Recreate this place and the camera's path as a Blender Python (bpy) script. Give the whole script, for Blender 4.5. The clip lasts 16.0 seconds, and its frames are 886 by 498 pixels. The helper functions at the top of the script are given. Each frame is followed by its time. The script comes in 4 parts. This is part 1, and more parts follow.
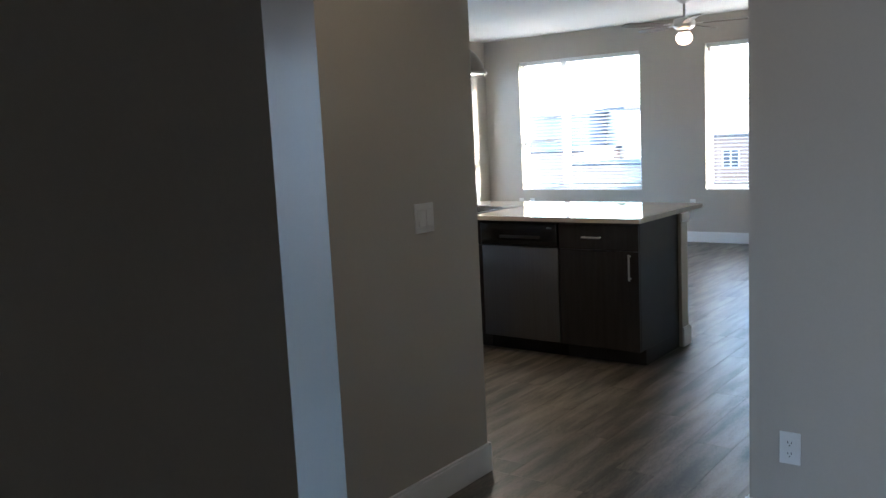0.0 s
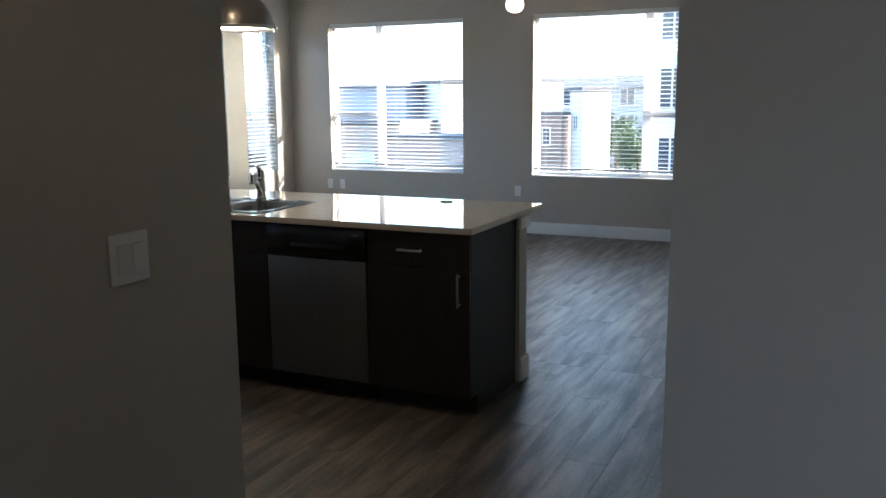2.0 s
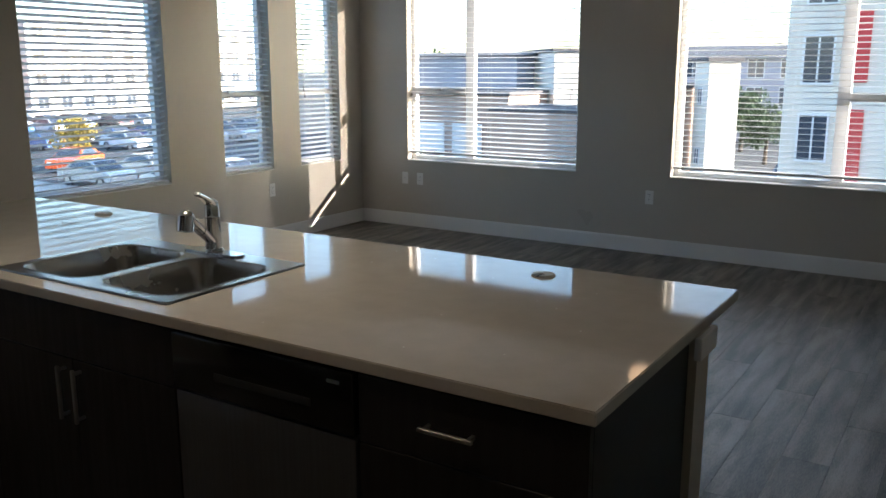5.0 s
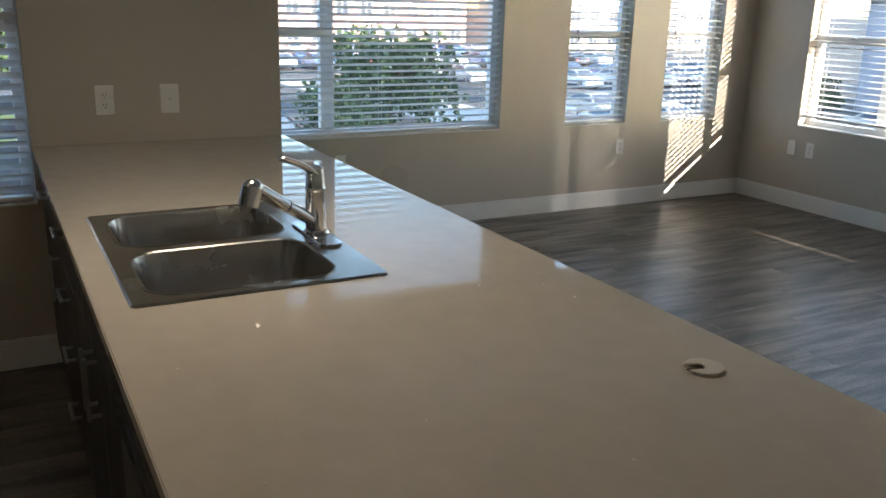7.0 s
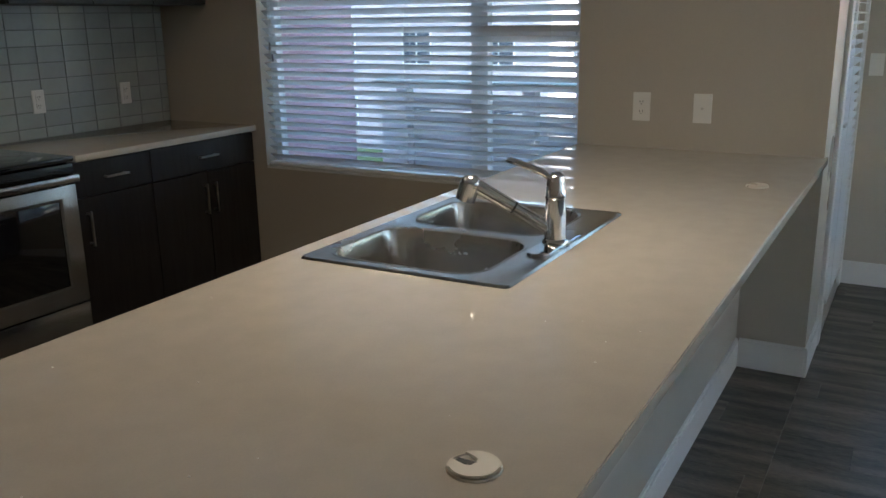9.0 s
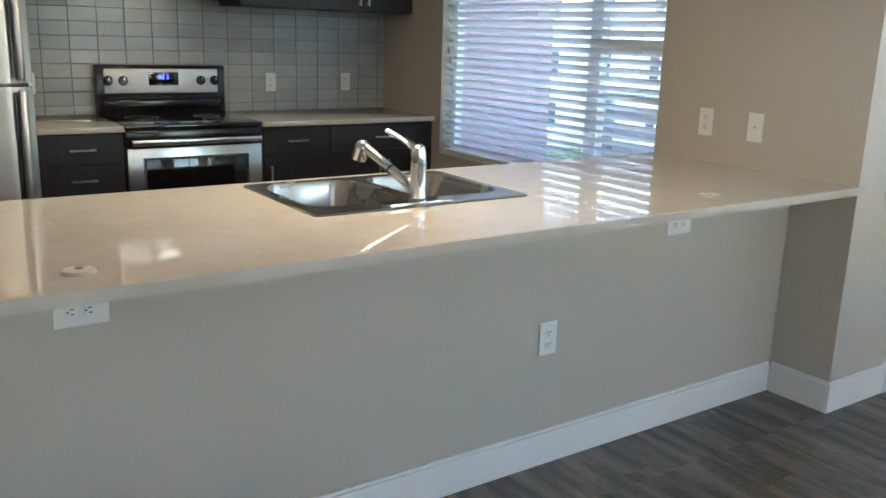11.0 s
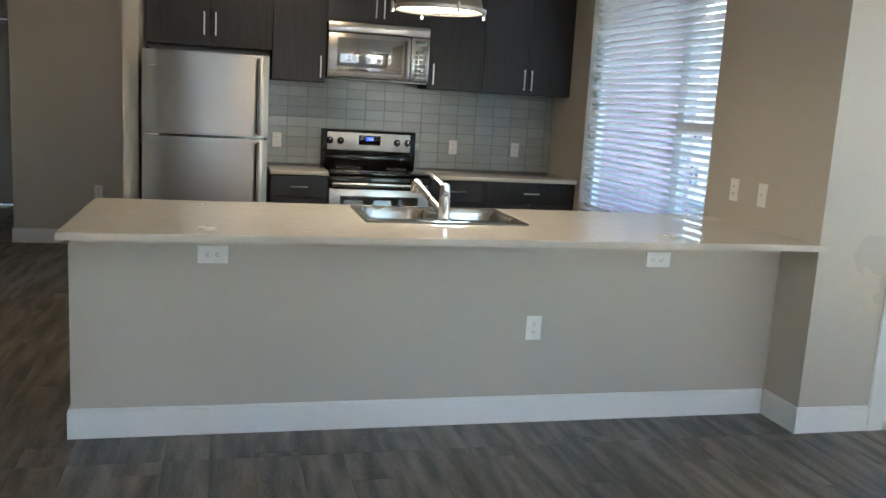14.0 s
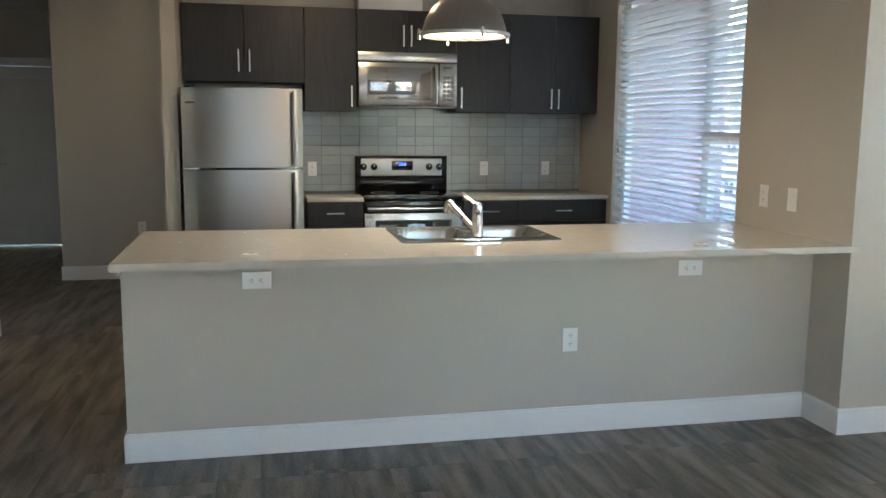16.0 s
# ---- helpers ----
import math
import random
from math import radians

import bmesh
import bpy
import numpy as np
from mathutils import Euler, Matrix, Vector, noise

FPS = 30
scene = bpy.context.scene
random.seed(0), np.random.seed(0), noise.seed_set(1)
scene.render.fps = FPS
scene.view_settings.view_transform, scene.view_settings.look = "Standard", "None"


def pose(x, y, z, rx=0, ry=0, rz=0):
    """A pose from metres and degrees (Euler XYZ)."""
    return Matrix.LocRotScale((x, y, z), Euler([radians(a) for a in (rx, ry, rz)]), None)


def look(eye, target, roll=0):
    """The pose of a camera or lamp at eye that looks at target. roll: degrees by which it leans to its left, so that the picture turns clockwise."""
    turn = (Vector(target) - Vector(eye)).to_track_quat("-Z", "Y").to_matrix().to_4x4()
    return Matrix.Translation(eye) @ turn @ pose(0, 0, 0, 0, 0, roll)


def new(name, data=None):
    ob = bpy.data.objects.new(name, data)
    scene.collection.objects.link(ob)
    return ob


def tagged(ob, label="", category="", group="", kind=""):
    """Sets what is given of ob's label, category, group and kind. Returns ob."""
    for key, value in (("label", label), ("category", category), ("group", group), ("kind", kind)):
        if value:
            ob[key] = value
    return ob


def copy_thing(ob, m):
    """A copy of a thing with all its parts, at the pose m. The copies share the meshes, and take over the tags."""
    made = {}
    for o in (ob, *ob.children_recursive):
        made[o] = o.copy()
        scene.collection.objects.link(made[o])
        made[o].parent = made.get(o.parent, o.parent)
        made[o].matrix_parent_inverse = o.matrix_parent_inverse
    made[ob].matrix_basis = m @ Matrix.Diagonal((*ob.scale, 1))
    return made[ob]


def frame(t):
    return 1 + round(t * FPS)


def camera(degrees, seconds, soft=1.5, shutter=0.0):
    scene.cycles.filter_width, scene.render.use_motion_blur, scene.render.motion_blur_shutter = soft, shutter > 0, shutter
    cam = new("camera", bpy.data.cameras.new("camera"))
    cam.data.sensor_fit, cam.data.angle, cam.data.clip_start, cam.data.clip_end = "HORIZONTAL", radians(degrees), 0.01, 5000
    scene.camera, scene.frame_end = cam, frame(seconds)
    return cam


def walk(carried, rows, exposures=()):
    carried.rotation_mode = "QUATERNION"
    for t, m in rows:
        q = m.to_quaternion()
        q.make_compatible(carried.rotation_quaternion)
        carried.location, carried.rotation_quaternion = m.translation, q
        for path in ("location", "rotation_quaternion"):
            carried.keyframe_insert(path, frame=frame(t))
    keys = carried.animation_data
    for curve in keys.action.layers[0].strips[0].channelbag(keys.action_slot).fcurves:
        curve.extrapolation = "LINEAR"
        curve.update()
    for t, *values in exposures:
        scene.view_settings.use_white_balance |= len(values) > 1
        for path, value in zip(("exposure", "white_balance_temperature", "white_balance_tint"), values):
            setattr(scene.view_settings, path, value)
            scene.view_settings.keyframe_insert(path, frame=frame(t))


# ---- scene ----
cam = camera(54.7, 16.0)
PATH = [
    (0, (0.531, -0.937, 1.479), (-0.674, 0.637, 1.212), -2.9),
    (0.5, (0.364, -0.75, 1.482), (-0.625, 0.962, 1.183), -2.8),
    (1, (0.18, -0.459, 1.503), (-0.585, 1.356, 1.158), -1.7),
    (1.5, (0.089, -0.134, 1.518), (-0.729, 1.662, 1.194), -1.7),
    (2, (-0.094, 0.236, 1.507), (-0.928, 2.02, 1.159), -0.5),
    (2.5, (-0.279, 0.653, 1.506), (-1.117, 2.435, 1.154), 0.0),
    (3, (-0.422, 1.026, 1.528), (-1.373, 2.748, 1.169), 0.1),
    (5.5, (-1.124, 2.667, 1.527), (-2.233, 4.269, 1.075), -0.2),
    (6, (-1.149, 2.935, 1.521), (-2.502, 4.327, 1.042), 1.0),
    (6.5, (-1.228, 3.311, 1.51), (-2.74, 4.517, 1.0), -0.1),
    (7, (-1.162, 3.62, 1.508), (-2.856, 4.53, 0.955), 1.5),
    (7.5, (-1.131, 3.949, 1.508), (-3.011, 4.306, 0.925), 1.2),
    (8, (-1.198, 4.335, 1.514), (-3.136, 4.329, 1.019), 1.0),
    (8.5, (-1.148, 4.723, 1.521), (-3.005, 4.182, 1.009), -0.5),
    (9, (-1.263, 5.1, 1.475), (-2.947, 4.156, 0.952), -0.9),
    (9.5, (-1.382, 5.482, 1.457), (-2.857, 4.237, 0.936), -1.0),
    (12, (-2.069, 7.158, 1.425), (-2.854, 5.384, 0.94), 3.5),
    (12.5, (-2.197, 7.461, 1.444), (-2.757, 5.605, 0.95), 2.9),
    (13, (-2.238, 7.739, 1.451), (-2.779, 5.878, 0.958), 2.3),
    (13.5, (-2.19, 7.971, 1.464), (-2.705, 6.099, 0.982), 2.7),
    (14, (-2.2, 8.152, 1.483), (-2.698, 6.246, 1.14), 3.4),
    (14.5, (-2.209, 8.271, 1.488), (-2.683, 6.354, 1.171), 2.0),
    (15, (-2.199, 8.287, 1.49), (-2.651, 6.364, 1.178), 1.3),
    (15.5, (-2.199, 8.276, 1.482), (-2.634, 6.348, 1.177), 0.7),
    (16, (-2.18, 8.263, 1.474), (-2.596, 6.329, 1.183), 0.5),
]
walk(cam, [(t, look(eye, target, roll)) for t, eye, target, roll in PATH],
     exposures=[(0.0, 4.25, 5350, 10), (1.0, 3.9, 5400, 10), (1.5, 3.5, 5400, 10), (2.0, 3.4, 5450, 10), (3.0, 3.1, 5450, 10), (5.5, 2.45, 5900, 10), (7.0, 2.8, 6000, 10), (7.5, 2.8, 5850, 10), (8.0, 1.95, 6000, 10), (8.5, 1.95, 6050, 10), (9.0, 3.25, 5850, 10), (9.5, 3.95, 5950, 10), (12.0, 4.3, 6000, 10), (16.0, 4.3, 6080, 10)])

# ---- world, sun ----
SUN = Vector((1.0, 0.42, 0.31)).normalized()
world = bpy.data.worlds.new("world")
scene.world = world
world.use_nodes = True
sky = world.node_tree.nodes.new("ShaderNodeTexSky")
sky.sky_type, sky.sun_disc = "NISHITA", False
sky.sun_elevation = math.asin(SUN.z)
sky.sun_rotation = math.atan2(SUN.x, SUN.y)
background = world.node_tree.nodes["Background"]
background.inputs[1].default_value = 0.15
world.node_tree.links.new(sky.outputs[0], background.inputs[0])
sun = new("sun", bpy.data.lights.new("sun", "SUN"))
sun.data.energy, sun.data.angle, sun.data.color = 4.0, radians(0.5), (1.0, 0.86, 0.7)
sun.matrix_world = look(SUN * 30, (0, 0, 0))


def lamp(name, where, power, colour, size, target=None, spread=180):
    data = bpy.data.lights.new(name, "AREA")
    data.shape, data.size, data.energy, data.color, data.spread = "DISK", size, power, colour, radians(spread)
    ob = new(name, data)
    ob.matrix_world = look(where, target or (where[0], where[1] + 0.0001, where[2] - 1))
    return ob


# unseen fill lamp for the hall, set in an added room's window opening
lamp("bedroom_window_light", (6.45, -3.1, 1.4), 14, (0.95, 0.97, 1.0), 1.8, target=(0.8, 2.0, 1.2))
# unseen fill lamp for the passage wall, shining out of an added side room
lamp("side_room_window_light", (-3.97, -1.65, 1.5), 0.42, (0.92, 0.95, 1.0), 1.3, target=(-1.75, 1.135, 1.2))


# ---- materials ----
def material(name, colour, rough=0.5, metal=0.0, spec=0.5, vary=0.0, scale=8.0, stretch=(1, 1, 1), bump=0.0, bump_scale=None, rough_vary=0.0, second=None, piece=0.0, coat=0.0, lo=0.36, hi=0.64):
    """A node material with colour and relief at two scales. piece: how much single pieces differ."""
    m = bpy.data.materials.new(name)
    m.use_nodes = True
    nt = m.node_tree
    b = nt.nodes["Principled BSDF"]
    b.inputs["Roughness"].default_value, b.inputs["Metallic"].default_value = rough, metal
    b.inputs["Specular IOR Level"].default_value = spec
    b.inputs["Coat Weight"].default_value = coat
    b.inputs["Coat Roughness"].default_value = 0.08
    base = (*colour, 1)
    b.inputs["Base Color"].default_value = base
    if not (vary or bump or rough_vary or piece):
        return m
    co = nt.nodes.new("ShaderNodeTexCoord")
    mp = nt.nodes.new("ShaderNodeMapping")
    mp.inputs["Scale"].default_value = stretch
    nt.links.new(co.outputs["Object"], mp.inputs[0])
    coarse, fine = nt.nodes.new("ShaderNodeTexNoise"), nt.nodes.new("ShaderNodeTexNoise")
    coarse.inputs["Scale"].default_value, coarse.inputs["Detail"].default_value = scale, 5
    fine.inputs["Scale"].default_value, fine.inputs["Detail"].default_value = bump_scale or scale * 9, 4
    for n in (coarse, fine):
        nt.links.new(mp.outputs[0], n.inputs["Vector"])
    if piece:
        info = nt.nodes.new("ShaderNodeObjectInfo")
        shift = nt.nodes.new("ShaderNodeVectorMath")
        shift.operation = "MULTIPLY_ADD"
        shift.inputs[1].default_value = (37, 53, 19)
        nt.links.new(info.outputs["Random"], shift.inputs[0])
        nt.links.new(mp.outputs[0], shift.inputs[2])
        for n in (coarse, fine):
            nt.links.new(shift.outputs[0], n.inputs["Vector"])
    if vary or piece:
        mix = nt.nodes.new("ShaderNodeMix")
        mix.data_type = "RGBA"
        other = second or tuple(c * (1 - vary) for c in colour)
        mix.inputs["A"].default_value, mix.inputs["B"].default_value = base, (*other, 1)
        ramp = nt.nodes.new("ShaderNodeMapRange")
        ramp.inputs[1].default_value, ramp.inputs[2].default_value = lo, hi
        blend = nt.nodes.new("ShaderNodeMath")
        blend.operation = "MULTIPLY_ADD"
        blend.inputs[1].default_value = 0.35
        nt.links.new(fine.outputs[0], blend.inputs[0])
        scaled = nt.nodes.new("ShaderNodeMath")
        scaled.operation = "MULTIPLY"
        scaled.inputs[1].default_value = 0.65
        nt.links.new(coarse.outputs[0], scaled.inputs[0])
        nt.links.new(scaled.outputs[0], blend.inputs[2])
        nt.links.new(blend.outputs[0], ramp.inputs[0])
        nt.links.new(ramp.outputs[0], mix.inputs["Factor"])
        out = mix.outputs["Result"]
        if piece:
            hsv = nt.nodes.new("ShaderNodeHueSaturation")
            value = nt.nodes.new("ShaderNodeMapRange")
            value.inputs[3].default_value, value.inputs[4].default_value = 1 - piece, 1 + piece
            nt.links.new(info.outputs["Random"], value.inputs[0])
            nt.links.new(value.outputs[0], hsv.inputs["Value"])
            nt.links.new(out, hsv.inputs["Color"])
            out = hsv.outputs[0]
        nt.links.new(out, b.inputs["Base Color"])
    if rough_vary:
        rr = nt.nodes.new("ShaderNodeMapRange")
        rr.inputs[1].default_value, rr.inputs[2].default_value = 0.3, 0.7
        rr.inputs[3].default_value, rr.inputs[4].default_value = max(0.02, rough - rough_vary), rough + rough_vary
        nt.links.new(coarse.outputs[0], rr.inputs[0])
        nt.links.new(rr.outputs[0], b.inputs["Roughness"])
    if bump:
        bp = nt.nodes.new("ShaderNodeBump")
        bp.inputs["Strength"].default_value, bp.inputs["Distance"].default_value = bump, 0.002
        nt.links.new(fine.outputs[0], bp.inputs["Height"])
        nt.links.new(bp.outputs[0], b.inputs["Normal"])
    return m


def glow(name, colour, strength):
    m = material(name, colour)
    b = m.node_tree.nodes["Principled BSDF"]
    b.inputs["Emission Color"].default_value, b.inputs["Emission Strength"].default_value = (*colour, 1), strength
    return m


PAINT = material("wall_paint", (0.50, 0.46, 0.395), 0.33, vary=0.05, scale=1.2, bump=0.25, bump_scale=90, rough_vary=0.06)
CEILING = material("ceiling_paint", (0.78, 0.77, 0.74), 0.85, vary=0.03, scale=1.5, bump=0.3, bump_scale=70)
TRIM = material("white_trim", (0.78, 0.78, 0.77), 0.38, vary=0.03, scale=3, bump=0.08, bump_scale=60)
PLASTIC = material("white_plastic", (0.8, 0.79, 0.76), 0.35, vary=0.02, scale=20)
SLOT = material("dark_slot", (0.02, 0.02, 0.02), 0.6)
QUARTZ = material("quartz", (0.61, 0.56, 0.49), 0.045, vary=0.08, scale=14, bump_scale=260, rough_vary=0.012)
ESPRESSO = material("espresso_laminate", (0.022, 0.018, 0.018), 0.42, vary=0.45, scale=5, stretch=(9, 9, 0.6), bump=0.15, rough_vary=0.08)
CARCASS = material("cabinet_box", (0.015, 0.013, 0.013), 0.5, vary=0.3, scale=6)
STEEL = material("brushed_steel", (0.56, 0.55, 0.53), 0.24, 1.0, vary=0.04, scale=2, stretch=(0.3, 0.3, 25), bump_scale=300, rough_vary=0.03)
STEEL_V = material("brushed_steel_upright", (0.45, 0.44, 0.42), 0.3, 1.0, vary=0.03, scale=2, stretch=(0.3, 0.3, 25), bump_scale=300)
_b = STEEL_V.node_tree.nodes["Principled BSDF"]
_t = STEEL_V.node_tree.nodes.new("ShaderNodeTangent")
_t.direction_type, _t.axis = "RADIAL", "Z"
_b.inputs["Anisotropic"].default_value, _b.inputs["Anisotropic Rotation"].default_value = 0.9, 0.25
STEEL_V.node_tree.links.new(_t.outputs[0], _b.inputs["Tangent"])
MIRROR_GLASS = material("mirrored_oven_glass", (0.42, 0.42, 0.42), 0.07, 0.85, vary=0.04, scale=6)
CAP = material("cream_plastic", (0.66, 0.61, 0.52), 0.4, vary=0.03, scale=20)
SATIN_STEEL = material("satin_steel", (0.66, 0.66, 0.65), 0.5, 0.75, vary=0.03, scale=3, stretch=(0.3, 1, 20))
SINK_STEEL = material("sink_steel", (0.55, 0.53, 0.5), 0.24, 1.0, vary=0.12, scale=5, bump=0.05, rough_vary=0.08)
CHROME = material("chrome", (0.72, 0.72, 0.72), 0.1, 1.0, vary=0.05, scale=10)
NICKEL = material("satin_nickel", (0.62, 0.6, 0.57), 0.28, 1.0, vary=0.05, scale=30)
DISH = material("dishwasher_steel", (0.16, 0.16, 0.17), 0.38, 0.7, vary=0.15, scale=3, stretch=(60, 60, 0.6), rough_vary=0.06)
BLACK = material("black_enamel", (0.012, 0.012, 0.013), 0.16, vary=0.2, scale=12)
BLACK_GLASS = material("black_glass", (0.008, 0.008, 0.009), 0.04, coat=0.5)
TILE = material("glazed_tile", (0.375, 0.405, 0.392), 0.14, vary=0.1, scale=7, bump=0.1, bump_scale=30, piece=0.07)
GROUT = material("grout", (0.2, 0.215, 0.21), 0.85, vary=0.12, scale=30, bump=0.3)
PLANK = material("vinyl_plank", (0.225, 0.192, 0.152), 0.38, spec=0.65, vary=0.5, scale=2.1, stretch=(6.5, 0.9, 1), second=(0.04, 0.037, 0.032), bump=0.15, bump_scale=45, rough_vary=0.05, piece=0.12, lo=0.36, hi=0.60)
GAP = material("plank_gap", (0.02, 0.018, 0.016), 0.7)
SLAT = material("blind_slat", (0.78, 0.78, 0.77), 0.45, vary=0.03, scale=6)
VINYL = material("window_vinyl", (0.74, 0.75, 0.76), 0.4, vary=0.04, scale=5)
PEWTER = material("pewter_shade", (0.30, 0.27, 0.24), 0.32, 0.85, vary=0.15, scale=6, rough_vary=0.07)
SHADE_IN = material("shade_inside", (0.8, 0.78, 0.72), 0.4, vary=0.03)
BLADE = material("fan_blade", (0.20, 0.16, 0.13), 0.45, vary=0.3, scale=4, stretch=(1, 8, 1))
CORD = material("blind_cord", (0.7, 0.7, 0.68), 0.7)
BULB = glow("bulb", (1.0, 0.83, 0.6), 1.6)
GLOBE = glow("globe", (1.0, 0.62, 0.34), 0.6)
CLOCK = glow("clock_digits", (0.05, 0.12, 1.0), 0.35)
STUCCO = material("grey_siding", (0.42, 0.41, 0.46), 0.8, vary=0.15, scale=0.8, bump=0.4, bump_scale=30)
LILAC = material("rose_stucco", (0.62, 0.42, 0.50), 0.85, vary=0.12, scale=1.0, bump=0.5, bump_scale=40)
BRICK = material("red_brick_wall", (0.36, 0.21, 0.18), 0.85, vary=0.3, scale=0.5, bump=0.4)
CREAM = material("cream_stucco", (0.72, 0.68, 0.60), 0.85, vary=0.1, scale=0.4, bump=0.3)
TAN = material("tan_stucco", (0.46, 0.33, 0.26), 0.85, vary=0.15, scale=0.5, bump=0.3)
BROWN = material("brown_stucco", (0.28, 0.19, 0.15), 0.85, vary=0.15, scale=0.4, bump=0.3)
RAIL_PAINT = material("railing_paint", (0.62, 0.62, 0.68), 0.6, vary=0.1, scale=2)
RED = material("red_panel", (0.55, 0.05, 0.05), 0.6, vary=0.12, scale=0.6)
ROOF = material("roof_shingle", (0.13, 0.12, 0.12), 0.9, vary=0.3, scale=3, bump=0.5)
FAR_GLASS = material("far_window_glass", (0.05, 0.06, 0.08), 0.1)
ASPHALT = material("asphalt", (0.07, 0.07, 0.072), 0.9, vary=0.3, scale=0.25, bump=0.4, bump_scale=20)
GRASS = material("lawn", (0.07, 0.12, 0.03), 0.9, vary=0.4, scale=0.6, bump=0.6, bump_scale=12)
CONCRETE = material("concrete", (0.42, 0.41, 0.38), 0.85, vary=0.15, scale=0.8, bump=0.3)
LEAF = material("leaves", (0.06, 0.10, 0.035), 0.7, vary=0.5, scale=0.9)
LEAF_Y = material("yellow_leaves", (0.35, 0.26, 0.03), 0.7, vary=0.4, scale=0.9)
BARK = material("bark", (0.10, 0.075, 0.055), 0.9, vary=0.4, scale=3)
TYRE = material("tyre", (0.02, 0.02, 0.02), 0.8, vary=0.2)
GLASS = bpy.data.materials.new("window_glass")
GLASS.use_nodes = True
_g = GLASS.node_tree
_clear, _gloss, _mix, _lw = (_g.nodes.new("ShaderNodeBsdfTransparent"), _g.nodes.new("ShaderNodeBsdfGlossy"), _g.nodes.new("ShaderNodeMixShader"), _g.nodes.new("ShaderNodeLayerWeight"))
_pow, _mad = _g.nodes.new("ShaderNodeMath"), _g.nodes.new("ShaderNodeMath")
_clear.inputs[0].default_value = (0.95, 0.97, 0.97, 1)
_gloss.inputs["Roughness"].default_value = 0.02
_lw.inputs[0].default_value = 0.5
_pow.operation, _mad.operation = "POWER", "MULTIPLY_ADD"
_pow.inputs[1].default_value, _mad.inputs[1].default_value, _mad.inputs[2].default_value = 5.0, 0.9, 0.04
_g.links.new(_lw.outputs["Facing"], _pow.inputs[0])
_g.links.new(_pow.outputs[0], _mad.inputs[0])
_g.links.new(_mad.outputs[0], _mix.inputs[0])
_g.links.new(_clear.outputs[0], _mix.inputs[1])
_g.links.new(_gloss.outputs[0], _mix.inputs[2])
_g.links.new(_mix.outputs[0], _g.nodes["Material Output"].inputs[0])


# ---- mesh helpers ----
def box(bm, x0, x1, y0, y1, z0, z1, bevel=0.0, segments=2):
    x0, x1, y0, y1, z0, z1 = min(x0, x1), max(x0, x1), min(y0, y1), max(y0, y1), min(z0, z1), max(z0, z1)
    made = bmesh.ops.create_cube(bm, size=1, matrix=Matrix.Translation(((x0 + x1) / 2, (y0 + y1) / 2, (z0 + z1) / 2)) @ Matrix.Diagonal((x1 - x0, y1 - y0, z1 - z0, 1)))
    if bevel:
        edges = {e for v in made["verts"] for e in v.link_edges}
        bmesh.ops.bevel(bm, geom=list(edges), offset=bevel, segments=segments, affect="EDGES", profile=0.5)
    return bm


def boxed(*args, **kw):
    return box(bmesh.new(), *args, **kw)


def rod(bm, a, b, r, r2=None, sides=14, caps=True):
    a, b = Vector(a), Vector(b)
    m = Matrix.Translation((a + b) / 2) @ (b - a).to_track_quat("Z", "Y").to_matrix().to_4x4()
    bmesh.ops.create_cone(bm, cap_ends=caps, segments=sides, radius1=r, radius2=r if r2 is None else r2, depth=(b - a).length, matrix=m)
    return bm


def rodded(*args, **kw):
    return rod(bmesh.new(), *args, **kw)


def lathe(bm, profile, centre, sides=40):
    """A turned shape: (radius, height) pairs round an upright line."""
    rings = []
    for r, z in profile:
        rings.append([bm.verts.new((centre[0] + r * math.cos(2 * math.pi * i / sides), centre[1] + r * math.sin(2 * math.pi * i / sides), centre[2] + z)) for i in range(sides)])
    for a, b in zip(rings, rings[1:]):
        for i in range(sides):
            bm.faces.new((a[i], a[(i + 1) % sides], b[(i + 1) % sides], b[i]))
    return bm


def root_of(ob):
    while ob.parent:
        ob = ob.parent
    return ob


def smooth(me, angle=35):
    for p in me.polygons:
        p.use_smooth = True
    me.set_sharp_from_angle(angle=radians(angle))


def part(name, bm, mat, parent=None, label="", soft=True):
    """Links a mesh drawn in world coordinates as one object, under a thing or a part."""
    if parent is not None:
        bmesh.ops.translate(bm, verts=bm.verts, vec=-root_of(parent).location)
    bmesh.ops.recalc_face_normals(bm, faces=bm.faces)
    me = bpy.data.meshes.new(name)
    bm.to_mesh(me)
    bm.free()
    me.materials.append(mat)
    if soft:
        smooth(me)
    ob = new(name, me)
    ob.parent = parent
    return tagged(ob, label)


def thing(name, where, label, category, group="", kind=""):
    ob = new(name)
    ob.location = where
    ob.empty_display_size = 0.1
    return tagged(ob, label, category, group, kind)


def wall(name, axis, t0, t1, a0, a1, z0, z1, openings=(), mat=None, label="", category="wall"):
    """A wall from t0 to t1 in thickness, a0 to a1 along the other axis, with openings (a0, a1, z0, z1) through it."""
    cuts = sorted({a0, a1, *[v for o in openings for v in o[:2]]})
    bm = bmesh.new()
    for p, q in zip(cuts, cuts[1:]):
        spans = sorted((o[2], o[3]) for o in openings if o[0] <= p and q <= o[1])
        z = z0
        for lo, hi in [*spans, (z1, z1)]:
            if lo > z + 1e-4:
                box(bm, *((t0, t1, p, q) if axis == "x" else (p, q, t0, t1)), z, lo)
            z = max(z, hi)
    bmesh.ops.remove_doubles(bm, verts=bm.verts, dist=1e-5)
    return tagged(part(name, bm, mat or PAINT, soft=False), label or "warm greige painted drywall", category, kind="structure")


